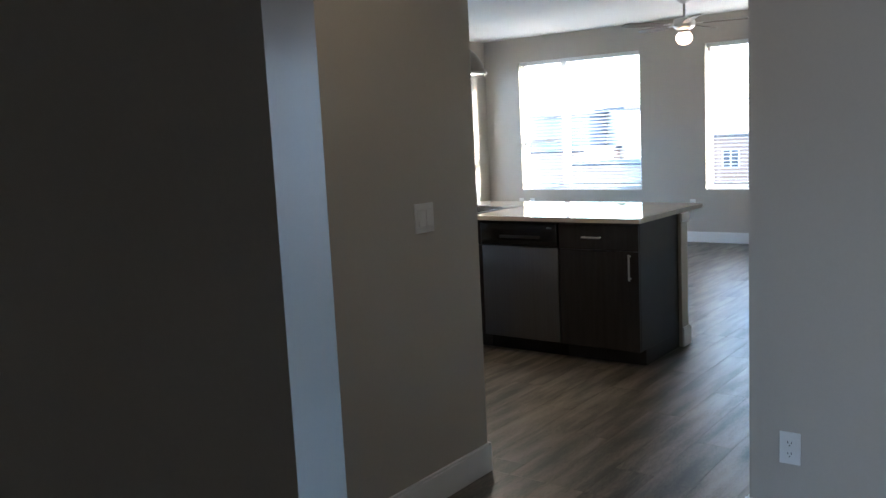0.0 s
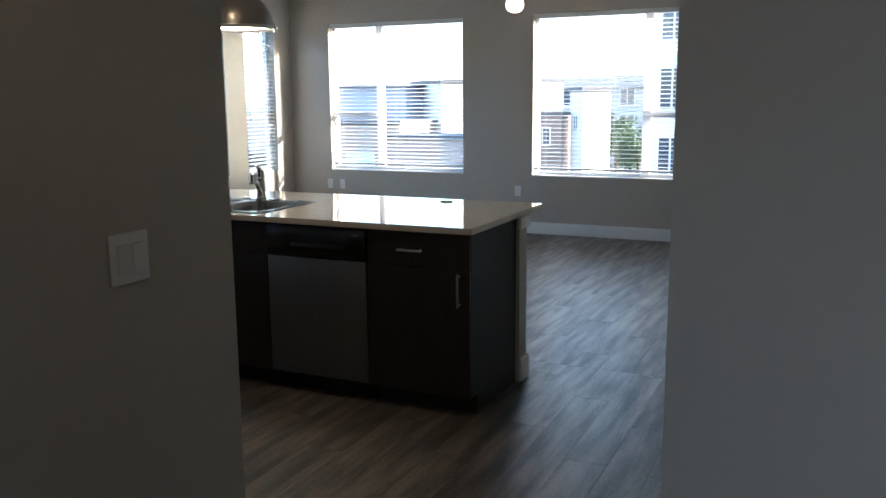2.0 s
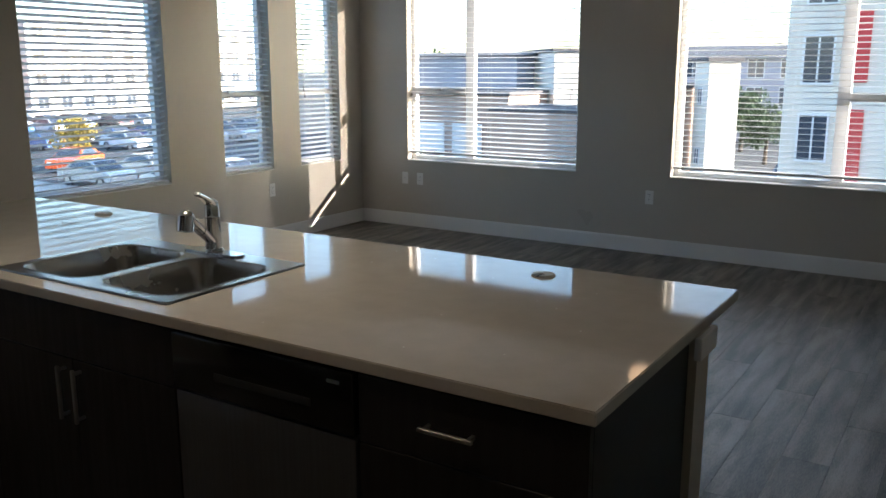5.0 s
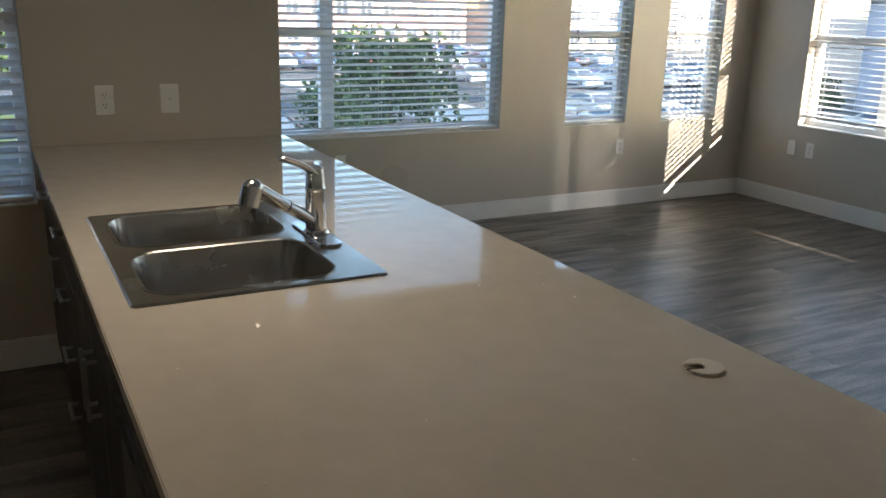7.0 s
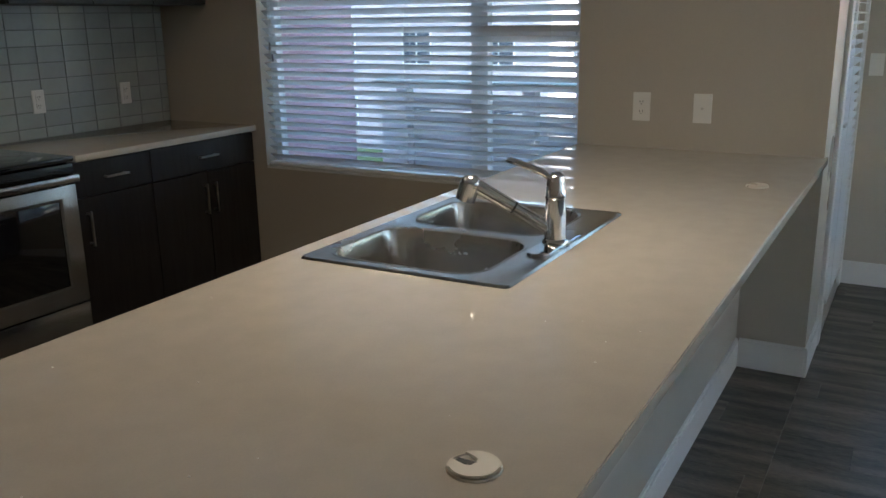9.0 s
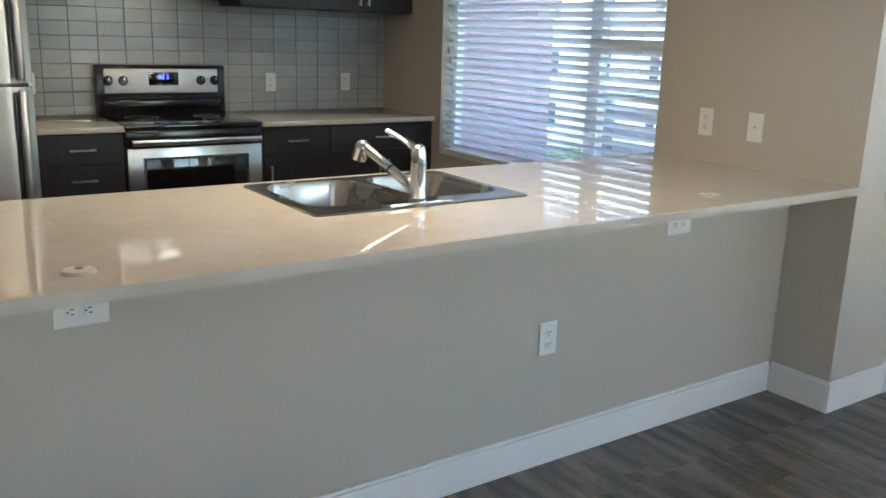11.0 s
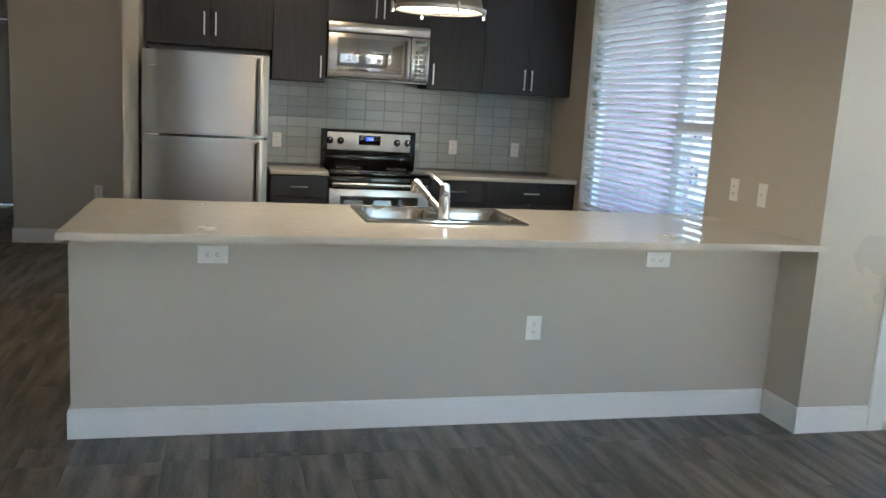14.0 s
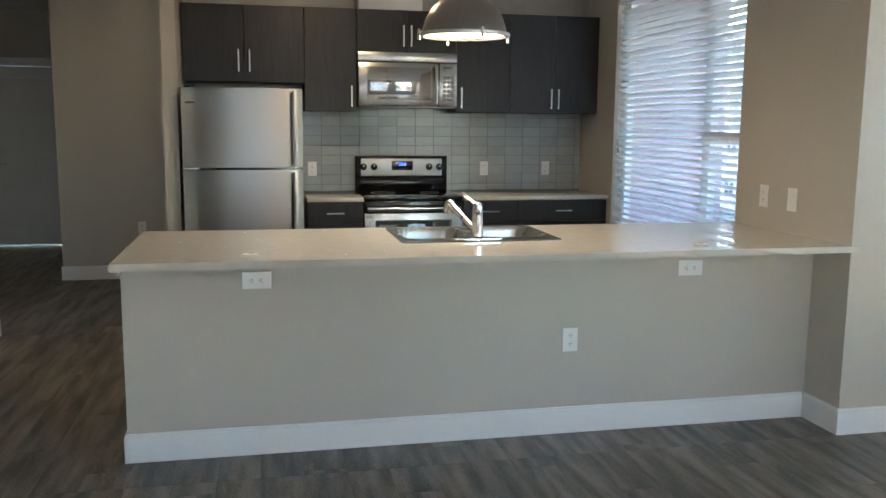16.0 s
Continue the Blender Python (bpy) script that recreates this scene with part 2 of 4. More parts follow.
# ---- structure ----
H = 2.71
NY, WX, KX, SY, PY, EX = 9.26, -6.37, -4.885, 1.255, 4.783, -0.41
HALL_C, NOOK = -0.388, -0.118
SILL, HEAD = 0.643, 2.385
K_SILL, K_HEAD = 0.685, 2.42
HALL_W, HALL_E, HALL_S = -1.54, 2.6, -2.55
north_openings = [(-5.815, -4.045, SILL, HEAD), (-3.215, -1.425, SILL, HEAD)]
west_openings = [(5.02, 6.85, SILL, HEAD), (7.415, 7.99, SILL, HEAD), (8.345, 8.92, SILL, HEAD)]
kitchen_opening = [(1.965, 3.765, K_SILL, K_HEAD)]
wall("wall_north", "y", NY, NY + 0.16, WX - 0.16, EX + 0.12, 0, H, north_openings)
wall("wall_west", "x", WX - 0.16, WX, PY - 0.14, NY, 0, H, west_openings)
wall("wall_kitchen_west", "x", KX - 0.15, KX, SY - 0.12, PY - 0.14, 0, H, kitchen_opening)
wall("wall_balcony", "y", PY - 0.14, PY, WX, KX, 0, H, [(-6.28, -5.37, 0, 2.06)])
back_wall = wall("wall_kitchen_south", "y", SY - 0.12, SY, KX, -1.64, 0, H)
wall("wall_fridge", "x", -1.64, HALL_W, SY - 0.12, 2.018, 0, H)
# a side passage runs west behind the kitchen's back wall
# the opening in this wall is added to let the passage fill lamp through
wall("wall_nook", "y", -0.25, NOOK, -4.0, HALL_C, 0, H, [(-3.35, -2.05, 0, 2.05)])
# unseen side room, added to hold that fill lamp
wall("wall_side_room_west", "x", -4.12, -4.0, HALL_S - 0.12, -0.25, 0, H, [(-2.4, -0.9, 0.64, 2.38)])
wall("wall_side_room_south", "y", HALL_S - 0.12, HALL_S, -4.0, -0.55, 0, H)
wall("wall_passage_end", "x", -4.12, -4.0, -0.25, SY - 0.12, 0, H)
wall("wall_hall_west", "x", -0.55, HALL_C, HALL_S, -0.25, 0, H)
wall("wall_hall_south", "y", HALL_S - 0.12, HALL_S, -0.55, HALL_E, 0, H, [(-0.02, 0.86, 0, 2.08)])
# the opening in the east wall is added to admit the hall's fill lamp
wall("wall_hall_east", "x", HALL_E, HALL_E + 0.14, HALL_S - 0.12, 2.15, 0, H, [(-0.25, 0.65, 0, 2.05)])
wall("wall_hall_north", "y", 2.03, 2.15, EX, HALL_E, 0, H)
# unseen room added around the hall's fill lamp
wall("wall_bedroom_east", "x", 6.5, 6.64, -4.6, 2.15, 0, H, [(-4.4, -1.8, 0.3, 2.45)])
wall("wall_bedroom_north", "y", 2.03, 2.15, HALL_E, 6.64, 0, H)
wall("wall_bedroom_south", "y", -4.72, -4.6, HALL_E, 6.64, 0, H)
wall("wall_bedroom_west", "x", HALL_E, HALL_E + 0.14, -4.6, HALL_S - 0.12, 0, H)
wall("wall_east", "x", EX, EX + 0.12, 2.15, NY, 0, H)
wall("half_wall", "y", 4.40, 4.507, KX, -1.598, 0, 0.889, label="greige painted half wall under the peninsula counter")
bm = boxed(WX - 0.2, HALL_E + 0.2, PY - 0.14, NY + 0.2, H, H + 0.15)
box(bm, KX - 0.15, 6.7, -4.75, PY - 0.14, H, H + 0.15)
ceiling = tagged(part("ceiling", bm, CEILING, soft=False), "white painted ceiling", "ceiling", kind="structure")
subfloor = tagged(part("floor", boxed(WX - 0.2, 6.7, -4.75, NY + 0.2, -0.2, -0.004), GAP, soft=False), "dark grey-brown wood-look vinyl plank floor", "floor", kind="structure")


def skirting(spans):
    """spans: (axis, face, side, a0, a1): a board on the wall's face, side +1 or -1 into the room."""
    for axis, face, side, a0, a1 in spans:
        bm = bmesh.new()
        for d, z0, z1 in ((0.014, 0, 0.118), (0.010, 0.118, 0.13)):
            t = (face, face + side * d)
            box(bm, *((*t, a0, a1) if axis == "x" else (a0, a1, *t)), z0, z1, bevel=0.002, segments=1)
        tagged(part("baseboard", bm, TRIM), "tall white painted baseboard along the wall", "baseboard", "baseboards", "structure")


skirting([("y", NY, -1, WX, EX), ("x", WX, 1, PY, NY - 0.014), ("y", 4.507, 1, KX + 0.014, -1.598), ("x", -1.598, 1, 4.40, 4.521), ("x", KX, 1, 4.521, PY),
          ("y", PY, 1, -5.28, KX + 0.014), ("x", KX, 1, 1.92, 3.80), ("x", HALL_W, 1, 1.126, 2.018), ("y", 2.018, 1, -1.64, HALL_W + 0.014), ("y", 1.135, -1, -3.986, HALL_W + 0.014), ("x", -4.0, 1, NOOK + 0.014, 1.121), ("y", NOOK, 1, -4.0, -3.35), ("y", NOOK, 1, -2.05, HALL_C + 0.014),
          ("x", HALL_C, 1, HALL_S, NOOK + 0.014), ("y", 2.03, -1, EX - 0.014, HALL_E), ("x", EX, -1, 2.03, NY - 0.014), ("y", HALL_S, 1, 0.95, HALL_E), ("x", HALL_E, -1, HALL_S, 2.016)])


# ---- windows and blinds ----
def at_wall(axis, a, t, z):
    return (t, a, z) if axis == "x" else (a, t, z)


def wbox(bm, axis, a0, a1, t0, t1, z0, z1, bevel=0.0):
    return box(bm, *((t0, t1, a0, a1) if axis == "x" else (a0, a1, t0, t1)), z0, z1, bevel=bevel, segments=1)


def window(index, axis, face, out, a0, a1, mullion=None, hung=None, low=SILL, high=HEAD, mid=1.31):
    """A vinyl window in a wall's opening. out: +1 or -1, the way outdoors. hung: the side of the mullion with a rail halfway."""
    w = thing("window_%d" % index, at_wall(axis, (a0 + a1) / 2, face + out * 0.11, low), "white vinyl window with clear panes", "window", "windows", "structure")
    t0, t1 = face + out * 0.085, face + out * 0.14
    bm = bmesh.new()
    for p, q, r, s in ((a0, a0 + 0.045, low, high), (a1 - 0.045, a1, low, high), (a0 + 0.045, a1 - 0.045, low, low + 0.05), (a0 + 0.045, a1 - 0.045, high - 0.045, high)):
        wbox(bm, axis, p, q, t0, t1, r, s, 0.003)
    part("window_frame", bm, VINYL, w)
    lo, hi = a0 + 0.045, a1 - 0.045
    if mullion:
        part("mullion", wbox(bmesh.new(), axis, mullion - 0.045, mullion + 0.045, t0, t1, low + 0.05, high - 0.045, 0.003), VINYL, w)
    spans = [(lo, hi, True)] if not mullion else [(lo, mullion - 0.045, hung < 0), (mullion + 0.045, hi, hung > 0)]
    for p, q, rail in spans:
        if rail:
            part("sash_rail", wbox(bmesh.new(), axis, p, q, t0 - out * 0.012, t1 - out * 0.01, mid - 0.03, mid + 0.03, 0.003), VINYL, w)
            part("sash_lock", wbox(bmesh.new(), axis, (p + q) / 2 - 0.03, (p + q) / 2 + 0.03, t0 - out * 0.026, t0 - out * 0.012, mid + 0.005, mid + 0.028, 0.002), VINYL, w)
            panes = [(low + 0.05, mid - 0.03), (mid + 0.03, high - 0.045)]
        else:
            panes = [(low + 0.05, high - 0.045)]
        for r, s in panes:
            pane = part("pane", wbox(bmesh.new(), axis, p, q, face + out * 0.112, face + out * 0.116, r, s), GLASS, w, soft=False)
            pane.visible_shadow = False
    part("window_sill", wbox(bmesh.new(), axis, a0, a1, face - out * 0.002, face + out * 0.085, low, low + 0.012, 0.003), TRIM, w)
    return w


SLAT_STEP = 0.0445


def blind(axis, face, out, a0, a1, tilt=6.0, drop=SILL + 0.016, top=HEAD, depth=0.036, label="white two-inch faux-wood blind, lowered with open slats, in the window"):
    """A lowered blind with open slats inside a window's opening."""
    c = face + out * depth
    b = thing("window_blind", at_wall(axis, (a0 + a1) / 2, c, drop), label, "blind", "window blinds")
    lo, hi = a0 + 0.012, a1 - 0.012
    part("headrail", wbox(bmesh.new(), axis, lo, hi, c - 0.028, c + 0.028, top - 0.05, top - 0.002, 0.004), SLAT, b)
    part("bottom_rail", wbox(bmesh.new(), axis, lo, hi, c - 0.026, c + 0.026, drop, drop + 0.02, 0.004), SLAT, b)
    # one slat, shared by all: a shallow bowed strip
    bm = bmesh.new()
    ca, sa = math.cos(radians(tilt)), math.sin(radians(tilt))
    rows = []
    for s in (-1, -0.5, 0, 0.5, 1):
        u, v = s * 0.0245, 0.0022 * (1 - s * s)
        for w2 in (0.0012, -0.0012):
            uu, vv = u * ca - (v + w2) * sa, u * sa + (v + w2) * ca
            rows.append([bm.verts.new(at_wall(axis, e - (a0 + a1) / 2, uu * out, vv)) for e in (lo, hi)])
    tops, bottoms = rows[0::2], rows[1::2]
    ring = tops + bottoms[::-1]
    for p, q in zip(ring, ring[1:] + ring[:1]):
        bm.faces.new((p[0], p[1], q[1], q[0]))
    for e in (0, 1):
        bm.faces.new([r[e] for r in ring])
    bmesh.ops.recalc_face_normals(bm, faces=bm.faces)
    me = bpy.data.meshes.new("slat")
    bm.to_mesh(me)
    bm.free()
    me.materials.append(SLAT)
    z = drop + 0.05
    while z < top - 0.07:
        s = new("slat", me)
        s.parent = b
        s.location = (0, 0, z - drop)
        if axis == "x":
            s.rotation_euler = (random.uniform(-0.002, 0.002), 0, 0)
        else:
            s.rotation_euler = (0, random.uniform(-0.002, 0.002), 0)
        z += SLAT_STEP
    n = 2 if a1 - a0 < 1 else 3
    for i in range(n):
        a = lo + 0.13 + (hi - lo - 0.26) * i / (n - 1)
        bm = bmesh.new()
        for d in (-0.027, 0.027):
            rod(bm, at_wall(axis, a, c + d, drop + 0.01), at_wall(axis, a, c + d, top - 0.04), 0.0012, sides=5)
        part("ladder_cord", bm, CORD, b)
    return b


def tilt_wand(b, axis, a, t, z0, z1):
    part("pull_cord", rodded(at_wall(axis, a, t, z0), at_wall(axis, a, t, z1), 0.0015, sides=5), CORD, b)
    part("tassel", rodded(at_wall(axis, a, t, z0 - 0.04), at_wall(axis, a, t, z0), 0.007, 0.004, sides=8), material("tassel", (0.25, 0.25, 0.26), 0.5), b)


window(1, "y", NY, 1, -5.815, -4.045, mullion=-5.165, hung=-1)
window(2, "y", NY, 1, -3.215, -1.425, mullion=-1.985, hung=1)
window(3, "x", WX, -1, 5.02, 6.85, mullion=5.585, hung=-1)
window(4, "x", WX, -1, 7.415, 7.99)
window(5, "x", WX, -1, 8.345, 8.92)
window(6, "x", KX, -1, 1.965, 3.765, mullion=3.235, hung=1, low=K_SILL, high=K_HEAD, mid=1.40)
for axis, face, out, a0, a1, tilt, low, high in (("y", NY, 1, -5.815, -4.045, 6, SILL, HEAD), ("y", NY, 1, -3.215, -1.425, -6, SILL, HEAD), ("x", WX, -1, 5.02, 6.85, -20, SILL, HEAD), ("x", WX, -1, 7.415, 7.99, 12, SILL, HEAD),
                                                 ("x", WX, -1, 8.345, 8.92, 15, SILL, HEAD), ("x", KX, -1, 1.965, 3.765, -36, K_SILL, K_HEAD)):
    b = blind(axis, face, out, a0, a1, tilt, drop=low + (0.075 if axis == "y" else 0.016), top=high)
    tilt_wand(b, axis, a1 - 0.06 if axis == "y" else a0 + 0.07, face + out * 0.004, 1.36, high - 0.05)
    tilt_wand(b, axis, a1 - 0.075 if axis == "y" else a0 + 0.085, face + out * 0.004, 1.30, high - 0.05)


# ---- doors ----
def casing(axis, face, side, a0, a1, head, name="door_casing"):
    bm = bmesh.new()
    t = (face, face + side * 0.018)
    for p, q, r, s in ((a0 - 0.09, a0, 0, head), (a1, a1 + 0.09, 0, head), (a0 - 0.09, a1 + 0.09, head, head + 0.09)):
        box(bm, *((*t, p, q) if axis == "x" else (p, q, *t)), r, s, bevel=0.003, segments=1)
    tagged(part(name, bm, TRIM), "flat white painted door casing", "trim", kind="structure")


def panel_door(index, axis, t0, t1, a0, a1, head, knob, side, label):
    """A white door leaf with two recessed panels and a lever."""
    d = thing("door_%d" % index, at_wall(axis, (a0 + a1) / 2, (t0 + t1) / 2, 0), label, "door", kind="structure")
    part("leaf", wbox(bmesh.new(), axis, a0, a1, t0 + 0.006, t1 - 0.006, 0.008, head, 0.002), TRIM, d)
    for r, s in ((0.008, 0.25), (0.92, 1.05), (head - 0.13, head)):
        part("rail", wbox(bmesh.new(), axis, a0 + 0.12, a1 - 0.12, t0, t1, r, s, 0.003), TRIM, d)
    for p, q in ((a0, a0 + 0.12), (a1 - 0.12, a1)):
        part("stile", wbox(bmesh.new(), axis, p, q, t0, t1, 0.008, head, 0.003), TRIM, d)
    face = t1 if side > 0 else t0
    h = part("door_handle", rodded(at_wall(axis, knob, face - side * 0.002, 0.96), at_wall(axis, knob, face + side * 0.012, 0.96), 0.028, sides=20), NICKEL, d, "satin nickel lever")
    bm = rodded(at_wall(axis, knob, face + side * 0.01, 0.96), at_wall(axis, knob, face + side * 0.05, 0.96), 0.009)
    rod(bm, at_wall(axis, knob, face + side * 0.048, 0.96), at_wall(axis, knob + (0.11 if knob < (a0 + a1) / 2 else -0.11), face + side * 0.048, 0.96), 0.008)
    part("lever", bm, NICKEL, h)
    return d


casing("y", HALL_S, 1, -0.02, 0.86, 2.08)
panel_door(1, "y", HALL_S - 0.06, HALL_S - 0.02, -0.018, 0.858, 2.076, 0.78, 1, "closed white painted two-panel door at the end of the hall")

# balcony door: a glazed leaf with its own small blind
casing("y", PY, 1, -6.28, -5.37, 2.06)
patio = thing("door_2", (-5.825, PY - 0.05, 0), "white glazed balcony door, closed, with a lowered blind on it", "door", kind="structure")
bm = bmesh.new()
for p, q, r, s in ((-6.278, -6.16, 0.02, 2.055), (-5.49, -5.372, 0.02, 2.055), (-6.16, -5.49, 0.02, 0.2), (-6.16, -5.49, 1.93, 2.055)):
    box(bm, p, q, PY - 0.075, PY - 0.03, r, s, bevel=0.003, segments=1)
part("leaf_frame", bm, TRIM, patio)
pane = part("pane", boxed(-6.16, -5.49, PY - 0.056, PY - 0.05, 0.2, 1.93), GLASS, patio, soft=False)
pane.visible_shadow = False
part("threshold", boxed(-6.28, -5.37, PY - 0.14, PY + 0.012, -0.003, 0.018, bevel=0.003), NICKEL, patio, "grey metal threshold")
h = part("door_handle", rodded((-5.43, PY - 0.032, 0.98), (-5.43, PY - 0.018, 0.98), 0.026, sides=20), NICKEL, patio)
bm = rodded((-5.43, PY - 0.02, 0.98), (-5.43, PY + 0.02, 0.98), 0.008)
part("lever", rod(bm, (-5.43, PY + 0.018, 0.98), (-5.54, PY + 0.018, 0.98), 0.008), NICKEL, h)
blind("y", PY - 0.03, -1, -6.17, -5.37, 8, drop=0.17, top=1.98, depth=-0.03, label="white blind lowered over the glazed balcony door")


# ---- floor planks ----
PLANK_W, PLANK_L = 0.18, 1.22
plank_meshes = {}


def plank(x0, x1, y0, y1):
    key = (round(x1 - x0, 3), round(y1 - y0, 3))
    if key not in plank_meshes:
        w, l, g, b = key[0] / 2 - 0.0004, key[1] / 2 - 0.0004, 0.0008, 0.004
        me = bpy.data.meshes.new("plank")
        me.from_pydata([(-w, -l, -b), (w, -l, -b), (w, l, -b), (-w, l, -b), (-w, -l, -g), (w, -l, -g), (w, l, -g), (-w, l, -g), (-w + g, -l + g, 0), (w - g, -l + g, 0), (w - g, l - g, 0), (-w + g, l - g, 0)], [],
                       [(0, 1, 5, 4), (1, 2, 6, 5), (2, 3, 7, 6), (3, 0, 4, 7), (4, 5, 9, 8), (5, 6, 10, 9), (6, 7, 11, 10), (7, 4, 8, 11), (8, 9, 10, 11)])
        me.materials.append(PLANK)
        plank_meshes[key] = me
    ob = new("plank", plank_meshes[key])
    ob.parent = subfloor
    ob.location = ((x0 + x1) / 2, (y0 + y1) / 2, 0)


def lay(x0, x1, y0, y1):
    """Planks along y over one rectangle of floor."""
    i0 = math.floor(x0 / PLANK_W)
    i = i0
    while i * PLANK_W < x1 - 1e-6:
        a, b = max(x0, i * PLANK_W), min(x1, (i + 1) * PLANK_W)
        start = -12 + ((i * 0.377) % 1) * PLANK_L
        j = math.floor((y0 - start) / PLANK_L)
        while start + j * PLANK_L < y1 - 1e-6:
            c, d = max(y0, start + j * PLANK_L), min(y1, start + (j + 1) * PLANK_L)
            if b - a > 0.004 and d - c > 0.004:
                plank(a, b, c, d)
            j += 1
        i += 1


# ---- outlets and switches ----
def plate(name, axis, face, side, a, z, w=0.07, h=0.115, kind="outlet", label="", group="wall plates"):
    """A wall plate: outlet, switch (rockers) or jack. The face is its wall, side the way into the room."""
    p = thing(name, at_wall(axis, a, face, z), label, "outlet" if kind != "switch" else "light switch", group)
    part("cover", wbox(bmesh.new(), axis, a - w / 2, a + w / 2, face, face + side * 0.006, z - h / 2, z + h / 2, 0.002), PLASTIC, p)
    f = face + side * 0.006
    wide = w > h
    if kind == "switch":
        n = max(1, round(w / 0.058) - 0) if w > 0.08 else 1
        for i in range(n):
            c = a + (i - (n - 1) / 2) * 0.046
            part("rocker", wbox(bmesh.new(), axis, c - 0.0165, c + 0.0165, f - side * 0.001, f + side * 0.005, z - 0.033, z + 0.033, 0.002), PLASTIC, p)
    elif kind == "outlet":
        for s in (-1, 1):
            ca, cz = (a + s * 0.02, z) if wide else (a, z + s * 0.02)
            r = part("receptacle", wbox(bmesh.new(), axis, ca - 0.0155, ca + 0.0155, f - side * 0.001, f + side * 0.002, cz - 0.0155, cz + 0.0155, 0.002), PLASTIC, p)
            for u in (-0.006, 0.006):
                if wide:
                    slot = wbox(bmesh.new(), axis, ca - 0.004, ca + 0.004, f + side * 0.001, f + side * 0.0026, cz + u - 0.0012, cz + u + 0.0012)
                else:
                    slot = wbox(bmesh.new(), axis, ca + u - 0.0012, ca + u + 0.0012, f + side * 0.001, f + side * 0.0026, cz - 0.002, cz + 0.006)
                part("slot", slot, SLOT, r)
            d, e = (0.009, 0.0) if wide else (0.0, -0.009)
            part("ground_hole", wbox(bmesh.new(), axis, ca + d - 0.002, ca + d + 0.002, f + side * 0.001, f + side * 0.0026, cz + e - 0.002, cz + e + 0.002), SLOT, r)
    else:
        part("jack", rodded(at_wall(axis, a, f - side * 0.001, z), at_wall(axis, a, f + side * 0.006, z), 0.005), NICKEL, p)
    return p


plate("light_switch", "x", HALL_W, 1, 1.655, 1.158, 0.116, 0.115, "switch", "white double rocker switch plate on the nook wall")
plate("wall_outlet", "y", SY - 0.12, -1, -2.0, 0.47, label="white duplex outlet low on the passage wall")
plate("wall_outlet", "y", 2.03, -1, -0.27, 0.34, label="white duplex outlet low on the hall wall")
plate("wall_outlet", "y", NOOK, 1, -1.1, 0.48, label="white duplex outlet low on the nook wall")
plate("wall_outlet", "y", NY, -1, -5.67, 0.472, label="white duplex outlet under the living room window")
plate("cable_jack", "y", NY, -1, -5.845, 0.472, kind="jack", label="white cable jack plate under the living room window")
plate("wall_outlet", "y", NY, -1, -3.38, 0.472, label="white duplex outlet between the living room windows")
plate("wall_outlet", "y", NY, -1, -0.77, 0.468, label="white duplex outlet past the living room window")
plate("wall_outlet", "x", WX, 1, 7.95, 0.468, label="white duplex outlet under the narrow window")
plate("wall_outlet", "x", WX, 1, 5.64, 0.475, label="white duplex outlet under the wide window")
plate("light_switch", "x", WX, 1, 4.86, 1.20, 0.07, 0.115, "switch", "white rocker switch beside the balcony door")
plate("wall_outlet", "x", KX, 1, 4.05, 1.095, 0.075, 0.12, label="white duplex outlet above the counter end")
plate("phone_jack", "x", KX, 1, 4.305, 1.095, 0.075, 0.12, "jack", "white jack plate above the counter end")
for a in (-2.16, -4.215):
    plate("counter_outlet", "y", 4.507, 1, a, 0.79, 0.125, 0.075, label="white sideways outlet just under the counter overhang")
plate("wall_outlet", "y", 4.507, 1, -3.61, 0.46, 0.075, 0.115, label="white duplex outlet on the half wall")
for a in (-2.60, -4.03, -4.57):
    plate("backsplash_outlet", "y", SY + 0.011, 1, a, 1.10, label="white outlet plate on the tiled backsplash")


# ---- kitchen ----
def bar_handle(parent, a, t, z, side, length, upright):
    """A square bar pull on a front that faces y."""
    bm = bmesh.new()
    h = length / 2
    if upright:
        box(bm, a - 0.005, a + 0.005, t + side * 0.022, t + side * 0.032, z - h, z + h, bevel=0.0015, segments=1)
        for s in (-1, 1):
            box(bm, a - 0.004, a + 0.004, t, t + side * 0.024, z + s * (h - 0.012) - 0.004, z + s * (h - 0.012) + 0.004)
    else:
        box(bm, a - h, a + h, t + side * 0.022, t + side * 0.032, z - 0.005, z + 0.005, bevel=0.0015, segments=1)
        for s in (-1, 1):
            box(bm, a + s * (h - 0.012) - 0.004, a + s * (h - 0.012) + 0.004, t, t + side * 0.024, z - 0.004, z + 0.004)
    part("handle", bm, NICKEL, parent, "satin nickel bar pull")


def cabinet(name, label, x0, x1, back, front, z0, z1, fronts, toe=0.0, group="kitchen cabinets"):
    """fronts: (kind, x0, x1, z0, z1, handle x, handle z, upright)."""
    side = 1 if front > back else -1
    c = thing(name, ((x0 + x1) / 2, (back + front) / 2, z0 if not toe else 0), label, "cabinet", group)
    body_front = front - side * 0.02
    part("body", boxed(x0 + 0.001, x1 - 0.001, back, body_front, z0 + toe, z1, bevel=0.001, segments=1), CARCASS, c)
    if toe:
        part("toe_kick", boxed(x0 + 0.001, x1 - 0.001, back, front - side * 0.085, 0, z0 + toe), CARCASS, c)
    for kind, p, q, r, s, hx, hz, up in fronts:
        f = part(kind, boxed(p + 0.0018, q - 0.0018, body_front + side * 0.001, front, r + 0.0018, s - 0.0018, bevel=0.0012, segments=1), ESPRESSO, c)
        if hx is not None:
            bar_handle(f, hx, front, hz, side, 0.16 if up else 0.13, up)
    return c


